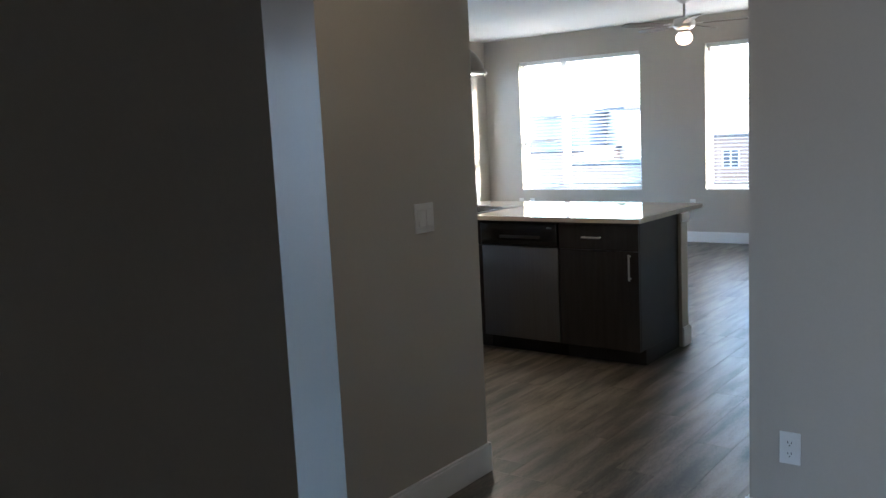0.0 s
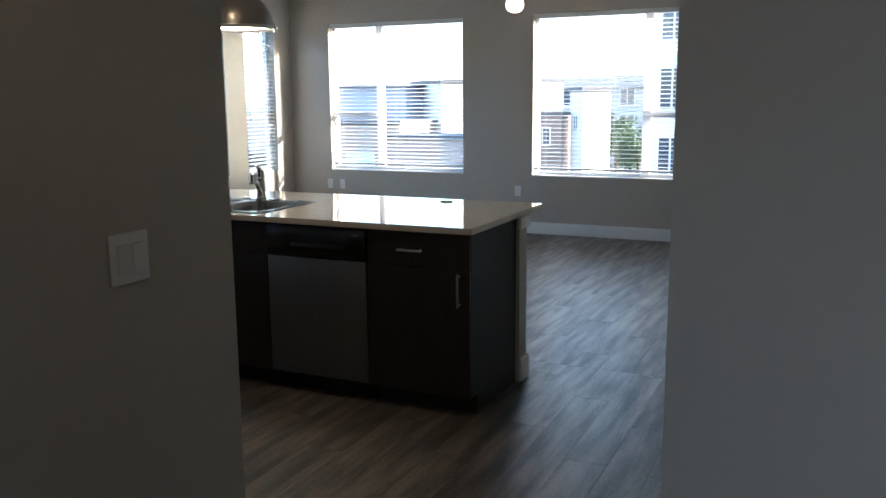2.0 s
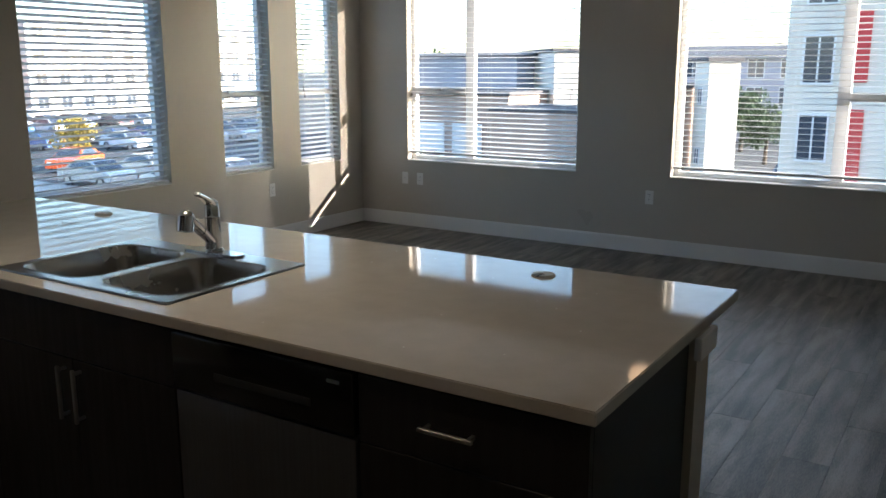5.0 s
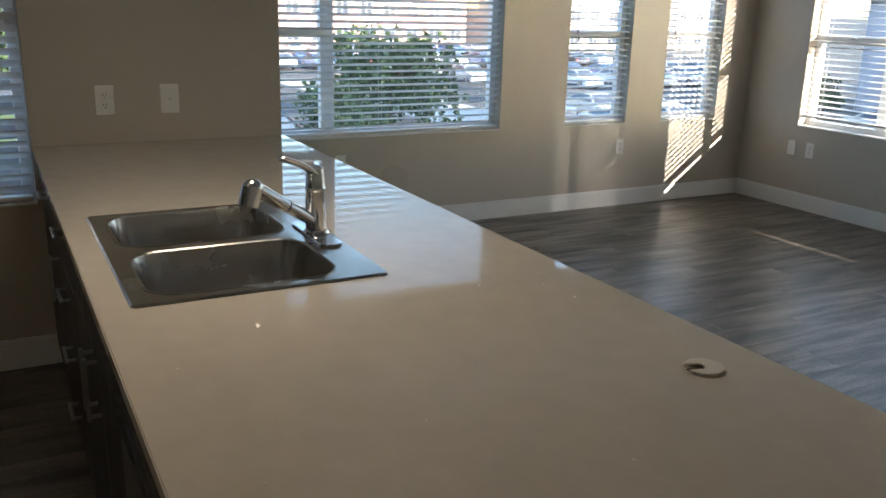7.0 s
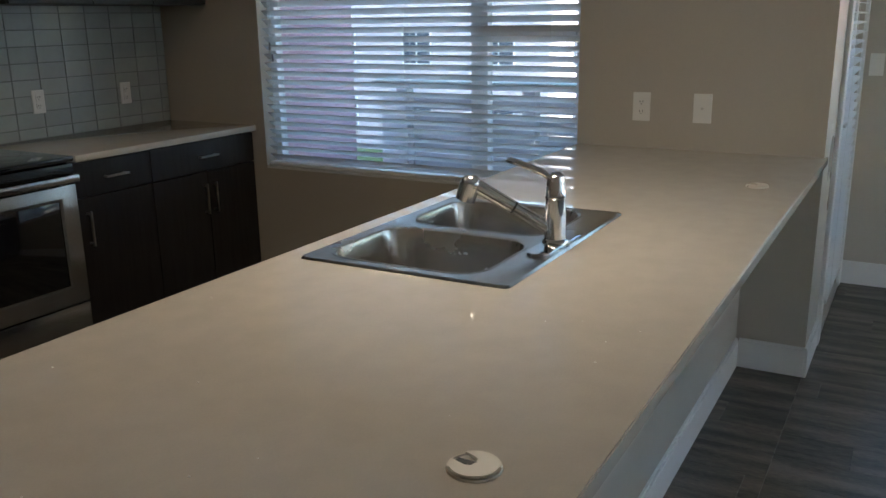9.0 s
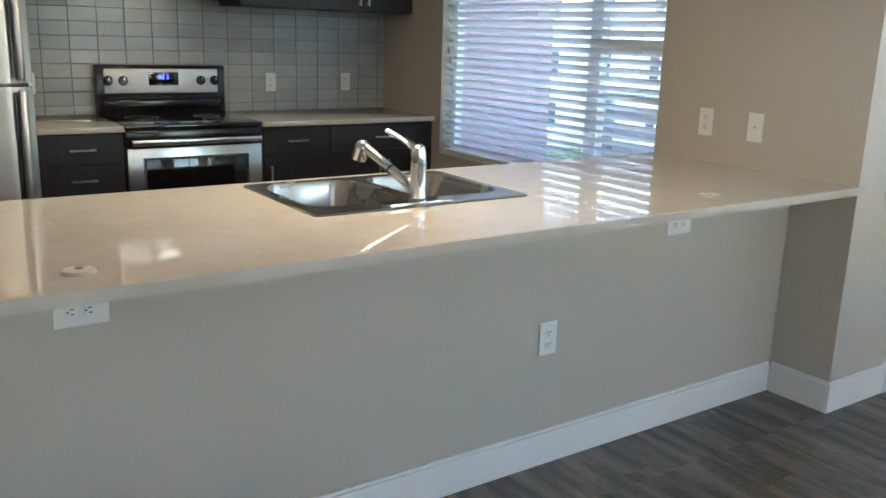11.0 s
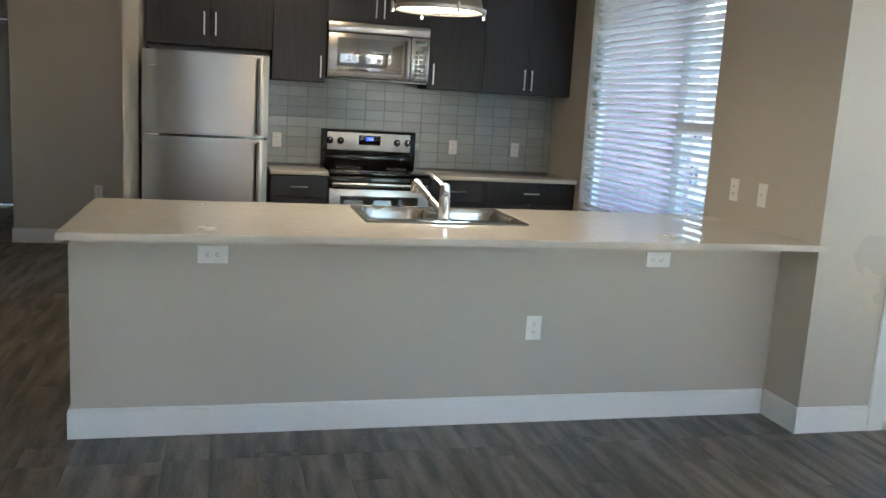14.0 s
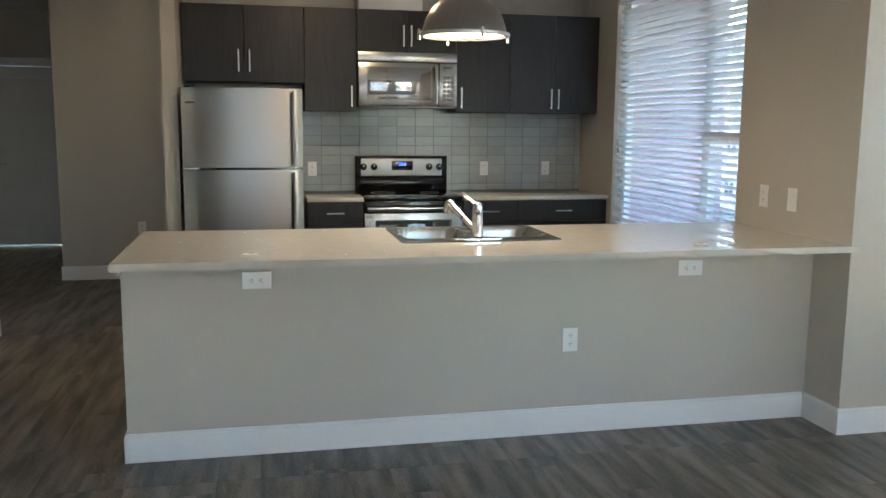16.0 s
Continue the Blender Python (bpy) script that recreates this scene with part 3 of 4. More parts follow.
UF, UB, UT, UZ = 1.61, SY, 2.325, 1.558
cabinet("fridge_cabinet", "dark espresso two-door cabinet above the refrigerator", -2.531, -1.648, UB, UF, 1.765, UT,
        [("door", -2.531, -2.09, 1.765, UT, -2.13, 1.92, True), ("door", -2.09, -1.648, 1.765, UT, -2.05, 1.92, True)])
cabinet("wall_cabinet", "dark espresso one-door wall cabinet beside the microwave", -2.925, -2.531, UB, UF, UZ, UT, [("door", -2.925, -2.531, UZ, UT, -2.885, 1.67, True)])
cabinet("microwave_cabinet", "low dark espresso two-door cabinet above the microwave", -3.705, -2.925, UB, UF, 2.012, UT,
        [("door", -3.705, -3.315, 2.012, UT, -3.345, 2.13, True), ("door", -3.315, -2.925, 2.012, UT, -3.285, 2.13, True)])
cabinet("wall_cabinet", "dark espresso one-door wall cabinet beside the microwave", -4.145, -3.705, UB, UF, UZ, UT, [("door", -4.145, -3.705, UZ, UT, -3.745, 1.67, True)])
cabinet("wall_cabinet", "dark espresso two-door wall cabinet in the kitchen corner", -4.885, -4.145, UB, UF, UZ, UT,
        [("door", -4.885, -4.515, UZ, UT, -4.545, 1.67, True), ("door", -4.515, -4.145, UZ, UT, -4.485, 1.67, True)])
BF = 1.875
cabinet("base_cabinet", "dark espresso drawer base cabinet between fridge and range", -2.94, -2.525, SY, BF, 0, 0.885,
        [("drawer", -2.94, -2.525, 0.72, 0.88, -2.73, 0.80, False), ("drawer", -2.94, -2.525, 0.42, 0.72, -2.73, 0.64, False), ("drawer", -2.94, -2.525, 0.1, 0.42, -2.73, 0.34, False)], toe=0.1)
cabinet("base_cabinet", "narrow dark espresso base cabinet beside the range", -4.15, -3.715, SY, BF, 0, 0.885,
        [("drawer", -4.15, -3.715, 0.72, 0.88, -3.93, 0.80, False), ("door", -4.15, -3.715, 0.1, 0.72, -3.76, 0.58, True)], toe=0.1)
cabinet("base_cabinet", "wide dark espresso base cabinet in the kitchen corner", -4.885, -4.15, SY, BF, 0, 0.885,
        [("drawer", -4.885, -4.15, 0.72, 0.88, -4.52, 0.80, False), ("door", -4.885, -4.517, 0.1, 0.72, -4.55, 0.58, True), ("door", -4.517, -4.15, 0.1, 0.72, -4.485, 0.58, True)], toe=0.1)
PF = 3.785
cabinet("base_cabinet", "dark espresso end cabinet of the peninsula with one drawer", -2.16, -1.617, 4.398, PF, 0, 0.885,
        [("drawer", -2.16, -1.617, 0.72, 0.88, -1.92, 0.80, False), ("door", -2.16, -1.617, 0.1, 0.72, -1.67, 0.624, True)], toe=0.1, group="peninsula cabinets")
cabinet("sink_cabinet", "dark espresso two-door sink cabinet in the peninsula", -3.62, -2.757, 4.398, PF, 0, 0.70,
        [("false_front", -3.62, -2.757, 0.72, 0.88, None, 0, False), ("door", -3.62, -3.185, 0.1, 0.72, -3.22, 0.62, True), ("door", -3.185, -2.757, 0.1, 0.72, -3.15, 0.62, True)], toe=0.1, group="peninsula cabinets")
cabinet("base_cabinet", "dark espresso four-drawer base cabinet of the peninsula", -4.15, -3.62, 4.398, PF, 0, 0.885,
        [("drawer", -4.15, -3.62, 0.1 + 0.195 * i, 0.1 + 0.195 * (i + 1), -3.885, 0.1 + 0.195 * i + 0.13, False) for i in range(4)], toe=0.1, group="peninsula cabinets")
cabinet("base_cabinet", "dark espresso base cabinet of the peninsula by the window wall", KX + 0.003, -4.15, 4.398, PF, 0, 0.885,
        [("drawer", KX + 0.003, -4.15, 0.72, 0.88, -4.52, 0.80, False), ("door", KX + 0.003, -4.15, 0.1, 0.72, -4.2, 0.58, True)], toe=0.1, group="peninsula cabinets")

# duct cover on top of the microwave cabinet
tagged(part("duct_cover", boxed(-3.45, -2.95, SY, 1.52, UT + 0.002, H, bevel=0.004), CEILING), "boxed painted vent duct above the microwave cabinet", "duct cover", kind="structure")

# counters
tagged(part("countertop", boxed(-2.945, -2.522, SY, 1.905, 0.887, 0.918, bevel=0.003), QUARTZ), "cream quartz countertop between fridge and range", "countertop", "countertops")
tagged(part("countertop", boxed(KX, -3.712, SY, 1.905, 0.887, 0.918, bevel=0.003), QUARTZ), "cream quartz countertop along the tiled wall", "countertop", "countertops")
# peninsula top with the sink's cut-out
SX0, SX1, SY0, SY1 = -3.605, -2.822, 3.828, 4.381
bm = bmesh.new()
PX0, PX1, P0, P1 = -4.925, -1.60, 3.764, 4.794
outer = [(PX0 + 0.027, P0), (PX1, P0), (PX1, P1), (PX0, P1), (PX0, PY + 0.002), (PX0 + 0.027, PY + 0.002)]
hole = [(SX0 + 0.02, SY0 + 0.02), (SX1 - 0.02, SY0 + 0.02), (SX1 - 0.02, SY1 - 0.02), (SX0 + 0.02, SY1 - 0.02)]
loops = []
for pts in (outer, hole):
    vs = [bm.verts.new((x, y, 0.92)) for x, y in pts]
    loops += [bm.edges.new((a, b)) for a, b in zip(vs, vs[1:] + vs[:1])]
bmesh.ops.triangle_fill(bm, use_beauty=True, edges=loops)
ext = bmesh.ops.extrude_face_region(bm, geom=bm.faces[:])
bmesh.ops.translate(bm, verts=[v for v in ext["geom"] if isinstance(v, bmesh.types.BMVert)], vec=(0, 0, -0.03))
rim = [e for e in bm.edges if len(e.link_faces) == 2 and abs(e.calc_face_angle(0)) > 0.5]
bmesh.ops.bevel(bm, geom=rim, offset=0.0025, segments=2, affect="EDGES")
tagged(part("countertop", bm, QUARTZ), "long cream quartz peninsula countertop with a sink cut-out", "countertop", "countertops")
# a small cap moulding under the overhang at the half wall's end
tagged(part("trim", boxed(-1.604, -1.585, 4.39, 4.53, 0.83, 0.888, bevel=0.004), TRIM), "small white cap moulding at the end of the half wall", "trim", kind="structure")

# sink: a rolled deck with two deep basins
sink = thing("kitchen_sink", ((SX0 + SX1) / 2, (SY0 + SY1) / 2, 0.92), "stainless steel double-bowl drop-in sink in the peninsula counter", "sink")


def rounded(x0, x1, y0, y1, r, n=6):
    pts = []
    for cx, cy, s in ((x1 - r, y1 - r, 0), (x0 + r, y1 - r, 90), (x0 + r, y0 + r, 180), (x1 - r, y0 + r, 270)):
        for i in range(n + 1):
            a = radians(s + 90 * i / n)
            pts.append((cx + r * math.cos(a), cy + r * math.sin(a)))
    return pts


basins = [(-3.19, -2.858, 3.868, 4.288), (-3.57, -3.238, 3.868, 4.288)]
bm = bmesh.new()
loops = []
top_z = 0.9265
deck_loop = [bm.verts.new((x, y, top_z)) for x, y in rounded(SX0 + 0.004, SX1 - 0.004, SY0 + 0.004, SY1 - 0.004, 0.012, 3)]
loops += [bm.edges.new((a, b)) for a, b in zip(deck_loop, deck_loop[1:] + deck_loop[:1])]
for b in basins:
    vs = [bm.verts.new((x, y, top_z)) for x, y in rounded(*b, 0.075)]
    loops += [bm.edges.new((p, q)) for p, q in zip(vs, vs[1:] + vs[:1])]
bmesh.ops.triangle_fill(bm, use_beauty=True, edges=loops)
low = [bm.verts.new((x, y, 0.9205)) for x, y in rounded(SX0, SX1, SY0, SY1, 0.014, 3)]
for i in range(len(low)):
    j = (i + 1) % len(low)
    bm.faces.new((deck_loop[i], deck_loop[j], low[j], low[i]))
part("deck", bm, SINK_STEEL, sink)
for x0, x1, y0, y1 in basins:
    bm = bmesh.new()
    rings = []
    for inset, z, r in ((-0.004, top_z + 0.0008, 0.079), (0.0, top_z + 0.0012, 0.075), (0.005, top_z - 0.002, 0.072), (0.012, 0.90, 0.068), (0.022, 0.80, 0.06), (0.035, 0.755, 0.05), (0.06, 0.74, 0.04), (0.13, 0.733, 0.02)):
        rings.append([bm.verts.new((x, y, z)) for x, y in rounded(x0 + inset, x1 - inset, y0 + inset, y1 - inset, r)])
    for a, b in zip(rings, rings[1:]):
        for i in range(len(a)):
            j = (i + 1) % len(a)
            bm.faces.new((a[i], a[j], b[j], b[i]))
    bm.faces.new(rings[-1])
    bowl = part("basin", bm, SINK_STEEL, sink)
    part("drain", lathe(bmesh.new(), [(0.0, 0.002), (0.02, 0.002), (0.03, 0.006), (0.043, 0.006), (0.045, 0.001)], ((x0 + x1) / 2, (y0 + y1) / 2, 0.733), 24), CHROME, bowl, "chrome drain")

# faucet with a pull-out spout
fx, fy, fz = -3.19, 4.338, 0.927
tap = thing("kitchen_faucet", (fx, fy, fz), "chrome single-lever pull-out kitchen faucet on the sink deck", "faucet")
bm = bmesh.new()
vs = [bm.verts.new((x, y, fz + 0.006)) for x, y in rounded(fx - 0.13, fx + 0.13, fy - 0.03, fy + 0.03, 0.029, 8)]
bm.faces.new(vs)
ext = bmesh.ops.extrude_face_region(bm, geom=bm.faces[:])
bmesh.ops.translate(bm, verts=[v for v in ext["geom"] if isinstance(v, bmesh.types.BMVert)], vec=(0, 0, -0.006))
bmesh.ops.bevel(bm, geom=[e for e in bm.edges if abs(e.calc_face_angle(0)) > 1], offset=0.002, segments=2, affect="EDGES")
part("base_plate", bm, CHROME, tap)
part("body", lathe(bmesh.new(), [(0.033, 0.0), (0.032, 0.006), (0.027, 0.012), (0.026, 0.075), (0.025, 0.112), (0.0265, 0.114), (0.0265, 0.118), (0.025, 0.12), (0.024, 0.15), (0.02, 0.168), (0.01, 0.176), (0.0, 0.177)], (fx, fy, fz + 0.004), 32), CHROME, tap)
spout = part("spout", rodded((fx, fy - 0.005, fz + 0.035), (fx, fy - 0.10, fz + 0.092), 0.0165, 0.0155, sides=20), CHROME, tap)
bm = rodded((fx, fy - 0.10, fz + 0.092), (fx, fy - 0.104, fz + 0.0945), 0.017, sides=20)
part("collar", bm, BLACK, spout)
bm = rodded((fx, fy - 0.104, fz + 0.0945), (fx, fy - 0.20, fz + 0.152), 0.0165, 0.018, sides=20)
bmesh.ops.create_uvsphere(bm, u_segments=20, v_segments=12, radius=0.026, matrix=Matrix.Translation((fx, fy - 0.208, fz + 0.152)) @ Matrix.Diagonal((1, 1, 0.95, 1)))
rod(bm, (fx, fy - 0.208, fz + 0.155), (fx, fy - 0.222, fz + 0.112), 0.026, 0.0245, sides=20)
part("spray_head", bm, CHROME, spout)
bm = bmesh.new()
pts = [((0.0, 0.155), 0.022), ((-0.03, 0.178), 0.018), ((-0.07, 0.196), 0.0145), ((-0.115, 0.212), 0.012), ((-0.12, 0.2135), 0.007)]
prev = None
for (dy, dz), w in pts:
    ring = [bm.verts.new((fx + w * math.cos(a), fy + dy + 0.004 * math.sin(a), fz + dz + (0.007 if w > 0.01 else 0.004) * math.sin(a))) for a in [2 * math.pi * i / 14 for i in range(14)]]
    if prev:
        for i in range(14):
            bm.faces.new((prev[i], prev[(i + 1) % 14], ring[(i + 1) % 14], ring[i]))
    else:
        bm.faces.new(ring)
    prev = ring
bm.faces.new(prev)
part("lever", bm, CHROME, tap)

turn = Matrix.Translation((0, 0, 0)) @ Matrix.Rotation(radians(26), 4, "Z")
for o in tap.children_recursive:
    if o.name.split(".")[0] in ("spout", "collar", "spray_head", "lever"):
        o.data.transform(turn)

# cord grommets in the counter
for a, b in ((-2.135, 4.652), (-4.19, 4.65)):
    g = thing("cord_grommet", (a, b, 0.92), "round cream plastic cord grommet set in the counter", "grommet", "cord grommets")
    part("rim", lathe(bmesh.new(), [(0.0, 0.001), (0.033, 0.001), (0.0345, 0.003), (0.036, 0.003), (0.037, 0.0)], (a, b, 0.92), 36), CAP, g)
    bm = bmesh.new()
    outline = [(0.034 * math.cos(radians(d)), 0.034 * math.sin(radians(d))) for d in range(20, 341, 10)]
    outline += [(0.006, -0.0105), (0.001, -0.006), (0.001, 0.006), (0.006, 0.0105)]
    face = bm.faces.new([bm.verts.new((a - u * 0.35 + v * 0.94, b - u * 0.94 - v * 0.35, 0.9235)) for u, v in outline])
    ext = bmesh.ops.extrude_face_region(bm, geom=[face])
    bmesh.ops.translate(bm, verts=[v for v in ext["geom"] if isinstance(v, bmesh.types.BMVert)], vec=(0, 0, 0.0035))
    bmesh.ops.bevel(bm, geom=[e for e in bm.edges if abs(e.calc_face_angle(0)) > 1.2], offset=0.0012, segments=2, affect="EDGES")
    part("cap", bm, CAP, g, "notched cream plastic cap")
    part("cord_slot", boxed(a - 0.012, a + 0.012, b - 0.03, b + 0.004, 0.9208, 0.9222), SLOT, g, "dark cord opening")

# crumbs left on the counter
rnd = random.Random(21)
bm = bmesh.new()
for _ in range(14):
    s = rnd.uniform(0.001, 0.0022)
    bmesh.ops.create_icosphere(bm, subdivisions=1, radius=s, matrix=Matrix.Translation((rnd.uniform(-2.75, -1.7), rnd.uniform(3.85, 4.7), 0.92 + s * 0.5)) @ Matrix.Diagonal((1, rnd.uniform(0.6, 1.6), 0.6, 1)))
tagged(part("crumbs", bm, PLASTIC), "few pale crumbs scattered on the counter", "crumbs", kind="stuff")

# dishwasher
dw = thing("dishwasher", (-2.445, 3.80, 0), "built-in dishwasher with dark steel door and black control panel", "dishwasher")
part("tub", boxed(-2.755, -2.162, 3.81, 4.396, 0.1, 0.88), BLACK, dw)
part("toe_panel", boxed(-2.755, -2.162, 3.87, 4.39, 0.0, 0.12), BLACK, dw)
part("door_panel", boxed(-2.75, -2.167, 3.782, 3.812, 0.105, 0.722, bevel=0.004), DISH, dw, "dull stainless door")
ctl = part("control_panel", boxed(-2.75, -2.167, 3.777, 3.812, 0.727, 0.878, bevel=0.006), BLACK, dw)
part("pocket_handle", boxed(-2.6, -2.29, 3.774, 3.779, 0.775, 0.795, bevel=0.002), SLOT, ctl)
part("badge", boxed(-2.24, -2.205, 3.7745, 3.778, 0.845, 0.853), NICKEL, ctl)

# refrigerator
FX0, FX1, FF = -2.487, -1.668, 2.13
fridge = thing("refrigerator", ((FX0 + FX1) / 2, 1.7, 0), "stainless top-freezer refrigerator with black sides in its niche", "refrigerator")
part("cabinet_shell", boxed(FX0 + 0.006, FX1 - 0.006, SY + 0.03, FF - 0.075, 0.03, 1.695, bevel=0.008), BLACK, fridge, "black shell")
part("base_grille", boxed(FX0 + 0.02, FX1 - 0.02, FF - 0.12, FF - 0.04, 0.0, 0.09, bevel=0.004), BLACK, fridge)


def fridge_door(name, z0, z1, hz0, hz1):
    """A door with a gently bowed front, rounded edges and an upright handle."""
    bm = bmesh.new()
    n = 14
    rows = []
    for i in range(n + 1):
        u = i / n
        x = FX0 + (FX1 - FX0) * u
        y = FF - 0.012 * (2 * u - 1) ** 2 - (0.012 if i in (0, n) else 0)
        rows.append((x, y))
    back = [(FX1, FF - 0.07), (FX0, FF - 0.07)]
    loop = rows + back
    lo = [bm.verts.new((x, y, z0)) for x, y in loop]
    hi = [bm.verts.new((x, y, z1)) for x, y in loop]
    bm.faces.new(lo[::-1])
    bm.faces.new(hi)
    for i in range(len(loop)):
        j = (i + 1) % len(loop)
        bm.faces.new((lo[i], lo[j], hi[j], hi[i]))
    d = part(name, bm, STEEL_V, fridge)
    d.data.materials.append(BLACK)
    for p in d.data.polygons:
        p.material_index = 0 if abs(p.normal.y) > 0.5 and p.center.y + fridge.location.y > FF - 0.06 else 1
    hx = FX0 + 0.055
    h = part("handle", boxed(hx - 0.018, hx + 0.018, FF + 0.028, FF + 0.048, hz0, hz1, bevel=0.006), STEEL_V, d, "flat steel bar handle")
    bm = bmesh.new()
    for z in (hz0 + 0.02, hz1 - 0.02):
        box(bm, hx - 0.012, hx + 0.012, FF - 0.015, FF + 0.03, z - 0.018, z + 0.018, bevel=0.003, segments=1)
    part("handle_mount", bm, BLACK, h)
    part("handle_shadow_strip", boxed(hx + 0.019, hx + 0.026, FF - 0.01, FF + 0.03, hz0 + 0.01, hz1 - 0.01), BLACK, h)
    return d


upper_door = fridge_door("freezer_door", 1.155, 1.70, 1.17, 1.685)
part("badge", boxed(-1.76, -1.70, FF - 0.006, FF + 0.001, 1.595, 1.605), CHROME, upper_door)
fridge_door("fridge_door", 0.10, 1.138, 0.55, 1.125)
part("hinge", boxed(-1.78, FX1, FF - 0.05, FF + 0.008, 1.139, 1.154, bevel=0.003), CHROME, fridge, "bright middle hinge")
part("top_hinge", boxed(-1.76, -1.69, FF - 0.13, FF - 0.03, 1.70, 1.722, bevel=0.004), BLACK, fridge)

# range
RX0, RX1, RF = -3.697, -2.94, 1.90
stove = thing("range", ((RX0 + RX1) / 2, 1.6, 0), "freestanding electric range, stainless front and black glass top", "range")
part("body", boxed(RX0, RX1, SY + 0.025, RF - 0.03, 0.0, 0.895, bevel=0.004), BLACK, stove)
top = part("cooktop", boxed(RX0 - 0.002, RX1 + 0.002, SY + 0.08, RF + 0.012, 0.896, 0.921, bevel=0.006), BLACK_GLASS, stove, "black ceramic glass cooktop")
for a, b, r in ((-3.52, 1.50, 0.075), (-3.14, 1.50, 0.095), (-3.52, 1.74, 0.1), (-3.14, 1.74, 0.075)):
    part("burner_ring", lathe(bmesh.new(), [(r - 0.004, 0.0), (r - 0.004, 0.0006), (r, 0.0006), (r, 0.0)], (a, b, 0.921), 40), material("burner_mark", (0.12, 0.12, 0.12), 0.3), top)
bg = part("backguard", boxed(RX0, RX1, SY + 0.025, SY + 0.085, 0.9, 1.205, bevel=0.008), BLACK, stove)
part("steel_fascia", boxed(RX0 + 0.045, RX1 - 0.045, SY + 0.08, SY + 0.0915, 1.045, 1.185, bevel=0.006), SATIN_STEEL, bg, "brushed steel control fascia")
part("lower_fascia", boxed(RX0 + 0.03, RX1 - 0.03, SY + 0.08, SY + 0.10, 0.955, 1.015, bevel=0.012), BLACK, bg)
for a in (-3.63, -3.545, -3.09, -3.005):
    bm = lathe(bmesh.new(), [(0.0, 0.030), (0.017, 0.030), (0.021, 0.026), (0.023, 0.004), (0.028, 0.002), (0.028, 0.0)], (0, 0, 0), 24)
    bm.transform(Matrix.Translation(Vector((a, SY + 0.091, 1.118))) @ Matrix.Rotation(radians(-90), 4, "X"))
    k = part("knob", bm, BLACK, bg)
    part("pointer", boxed(a - 0.002, a + 0.002, SY + 0.121, SY + 0.1235, 1.12, 1.138), NICKEL, k)
disp = part("display", boxed(-3.41, -3.235, SY + 0.09, SY + 0.094, 1.09, 1.165, bevel=0.002), BLACK_GLASS, bg)
bm = bmesh.new()
for i, a in enumerate((-3.30, -3.32, -3.345)):
    for z in (1.128, 1.140, 1.152):
        box(bm, a - 0.006, a + 0.006, SY + 0.0935, SY + 0.0948, z - 0.0015, z + 0.0015)
part("clock_digits", bm, CLOCK, disp, "lit blue clock digits")
part("badge", boxed(-3.36, -3.29, SY + 0.091, SY + 0.0925, 1.062, 1.070), NICKEL, bg)
oven = part("oven_door", boxed(RX0 + 0.004, RX1 - 0.004, RF - 0.03, RF + 0.012, 0.27, 0.80, bevel=0.006), STEEL, stove, "stainless oven door")
part("oven_window", boxed(RX0 + 0.10, RX1 - 0.10, RF + 0.009, RF + 0.0145, 0.36, 0.735, bevel=0.002), BLACK_GLASS, oven)
bm = bmesh.new()
for p, q, r, s in ((RX0 + 0.085, RX1 - 0.085, 0.735, 0.747), (RX0 + 0.085, RX1 - 0.085, 0.348, 0.36), (RX0 + 0.085, RX0 + 0.10, 0.36, 0.735), (RX1 - 0.10, RX1 - 0.085, 0.36, 0.735)):
    box(bm, p, q, RF + 0.01, RF + 0.0165, r, s)
part("window_trim", bm, STEEL, oven)
hd = part("oven_handle", boxed(RX0 + 0.02, RX1 - 0.02, RF + 0.045, RF + 0.068, 0.815, 0.85, bevel=0.009), STEEL, oven, "wide steel handle")
bm = bmesh.new()
for a in (RX0 + 0.045, RX1 - 0.045):
    box(bm, a - 0.02, a + 0.02, RF - 0.02, RF + 0.05, 0.818, 0.846, bevel=0.004, segments=1)
part("handle_mount", bm, BLACK, hd)
part("vent_trim", boxed(RX0 + 0.004, RX1 - 0.004, RF - 0.03, RF + 0.006, 0.80, 0.89, bevel=0.004), BLACK, stove)
part("storage_drawer", boxed(RX0 + 0.004, RX1 - 0.004, RF - 0.03, RF + 0.01, 0.06, 0.262, bevel=0.006), STEEL, stove, "stainless storage drawer")

# microwave
MX0, MX1, MF, MZ0, MZ1 = -3.702, -2.93, 1.66, 1.588, 2.008
mw = thing("microwave", ((MX0 + MX1) / 2, 1.45, MZ0), "stainless over-the-range microwave under the cabinet", "microwave")
part("body", boxed(MX0, MX1, SY, MF - 0.04, MZ0 + 0.012, MZ1, bevel=0.003), BLACK, mw)
part("vent_hood", boxed(MX0 + 0.01, MX1 - 0.01, SY + 0.02, MF - 0.03, MZ0, MZ0 + 0.013), BLACK, mw)
part("vent_strip", boxed(MX0, MX1, MF - 0.045, MF - 0.004, MZ1 - 0.075, MZ1 - 0.001, bevel=0.006), STEEL, mw)
md = part("door", boxed(MX0 + 0.145, MX1, MF - 0.045, MF, MZ0 + 0.012, MZ1 - 0.078, bevel=0.012), STEEL, mw, "stainless microwave door")
part("door_window", boxed(MX0 + 0.21, MX1 - 0.07, MF - 0.003, MF + 0.003, MZ0 + 0.06, MZ1 - 0.115, bevel=0.002), MIRROR_GLASS, md, "mirror-dark glass window")
bm = rodded((MX0 + 0.17, MF + 0.028, MZ0 + 0.04), (MX0 + 0.17, MF + 0.028, MZ1 - 0.1), 0.011)
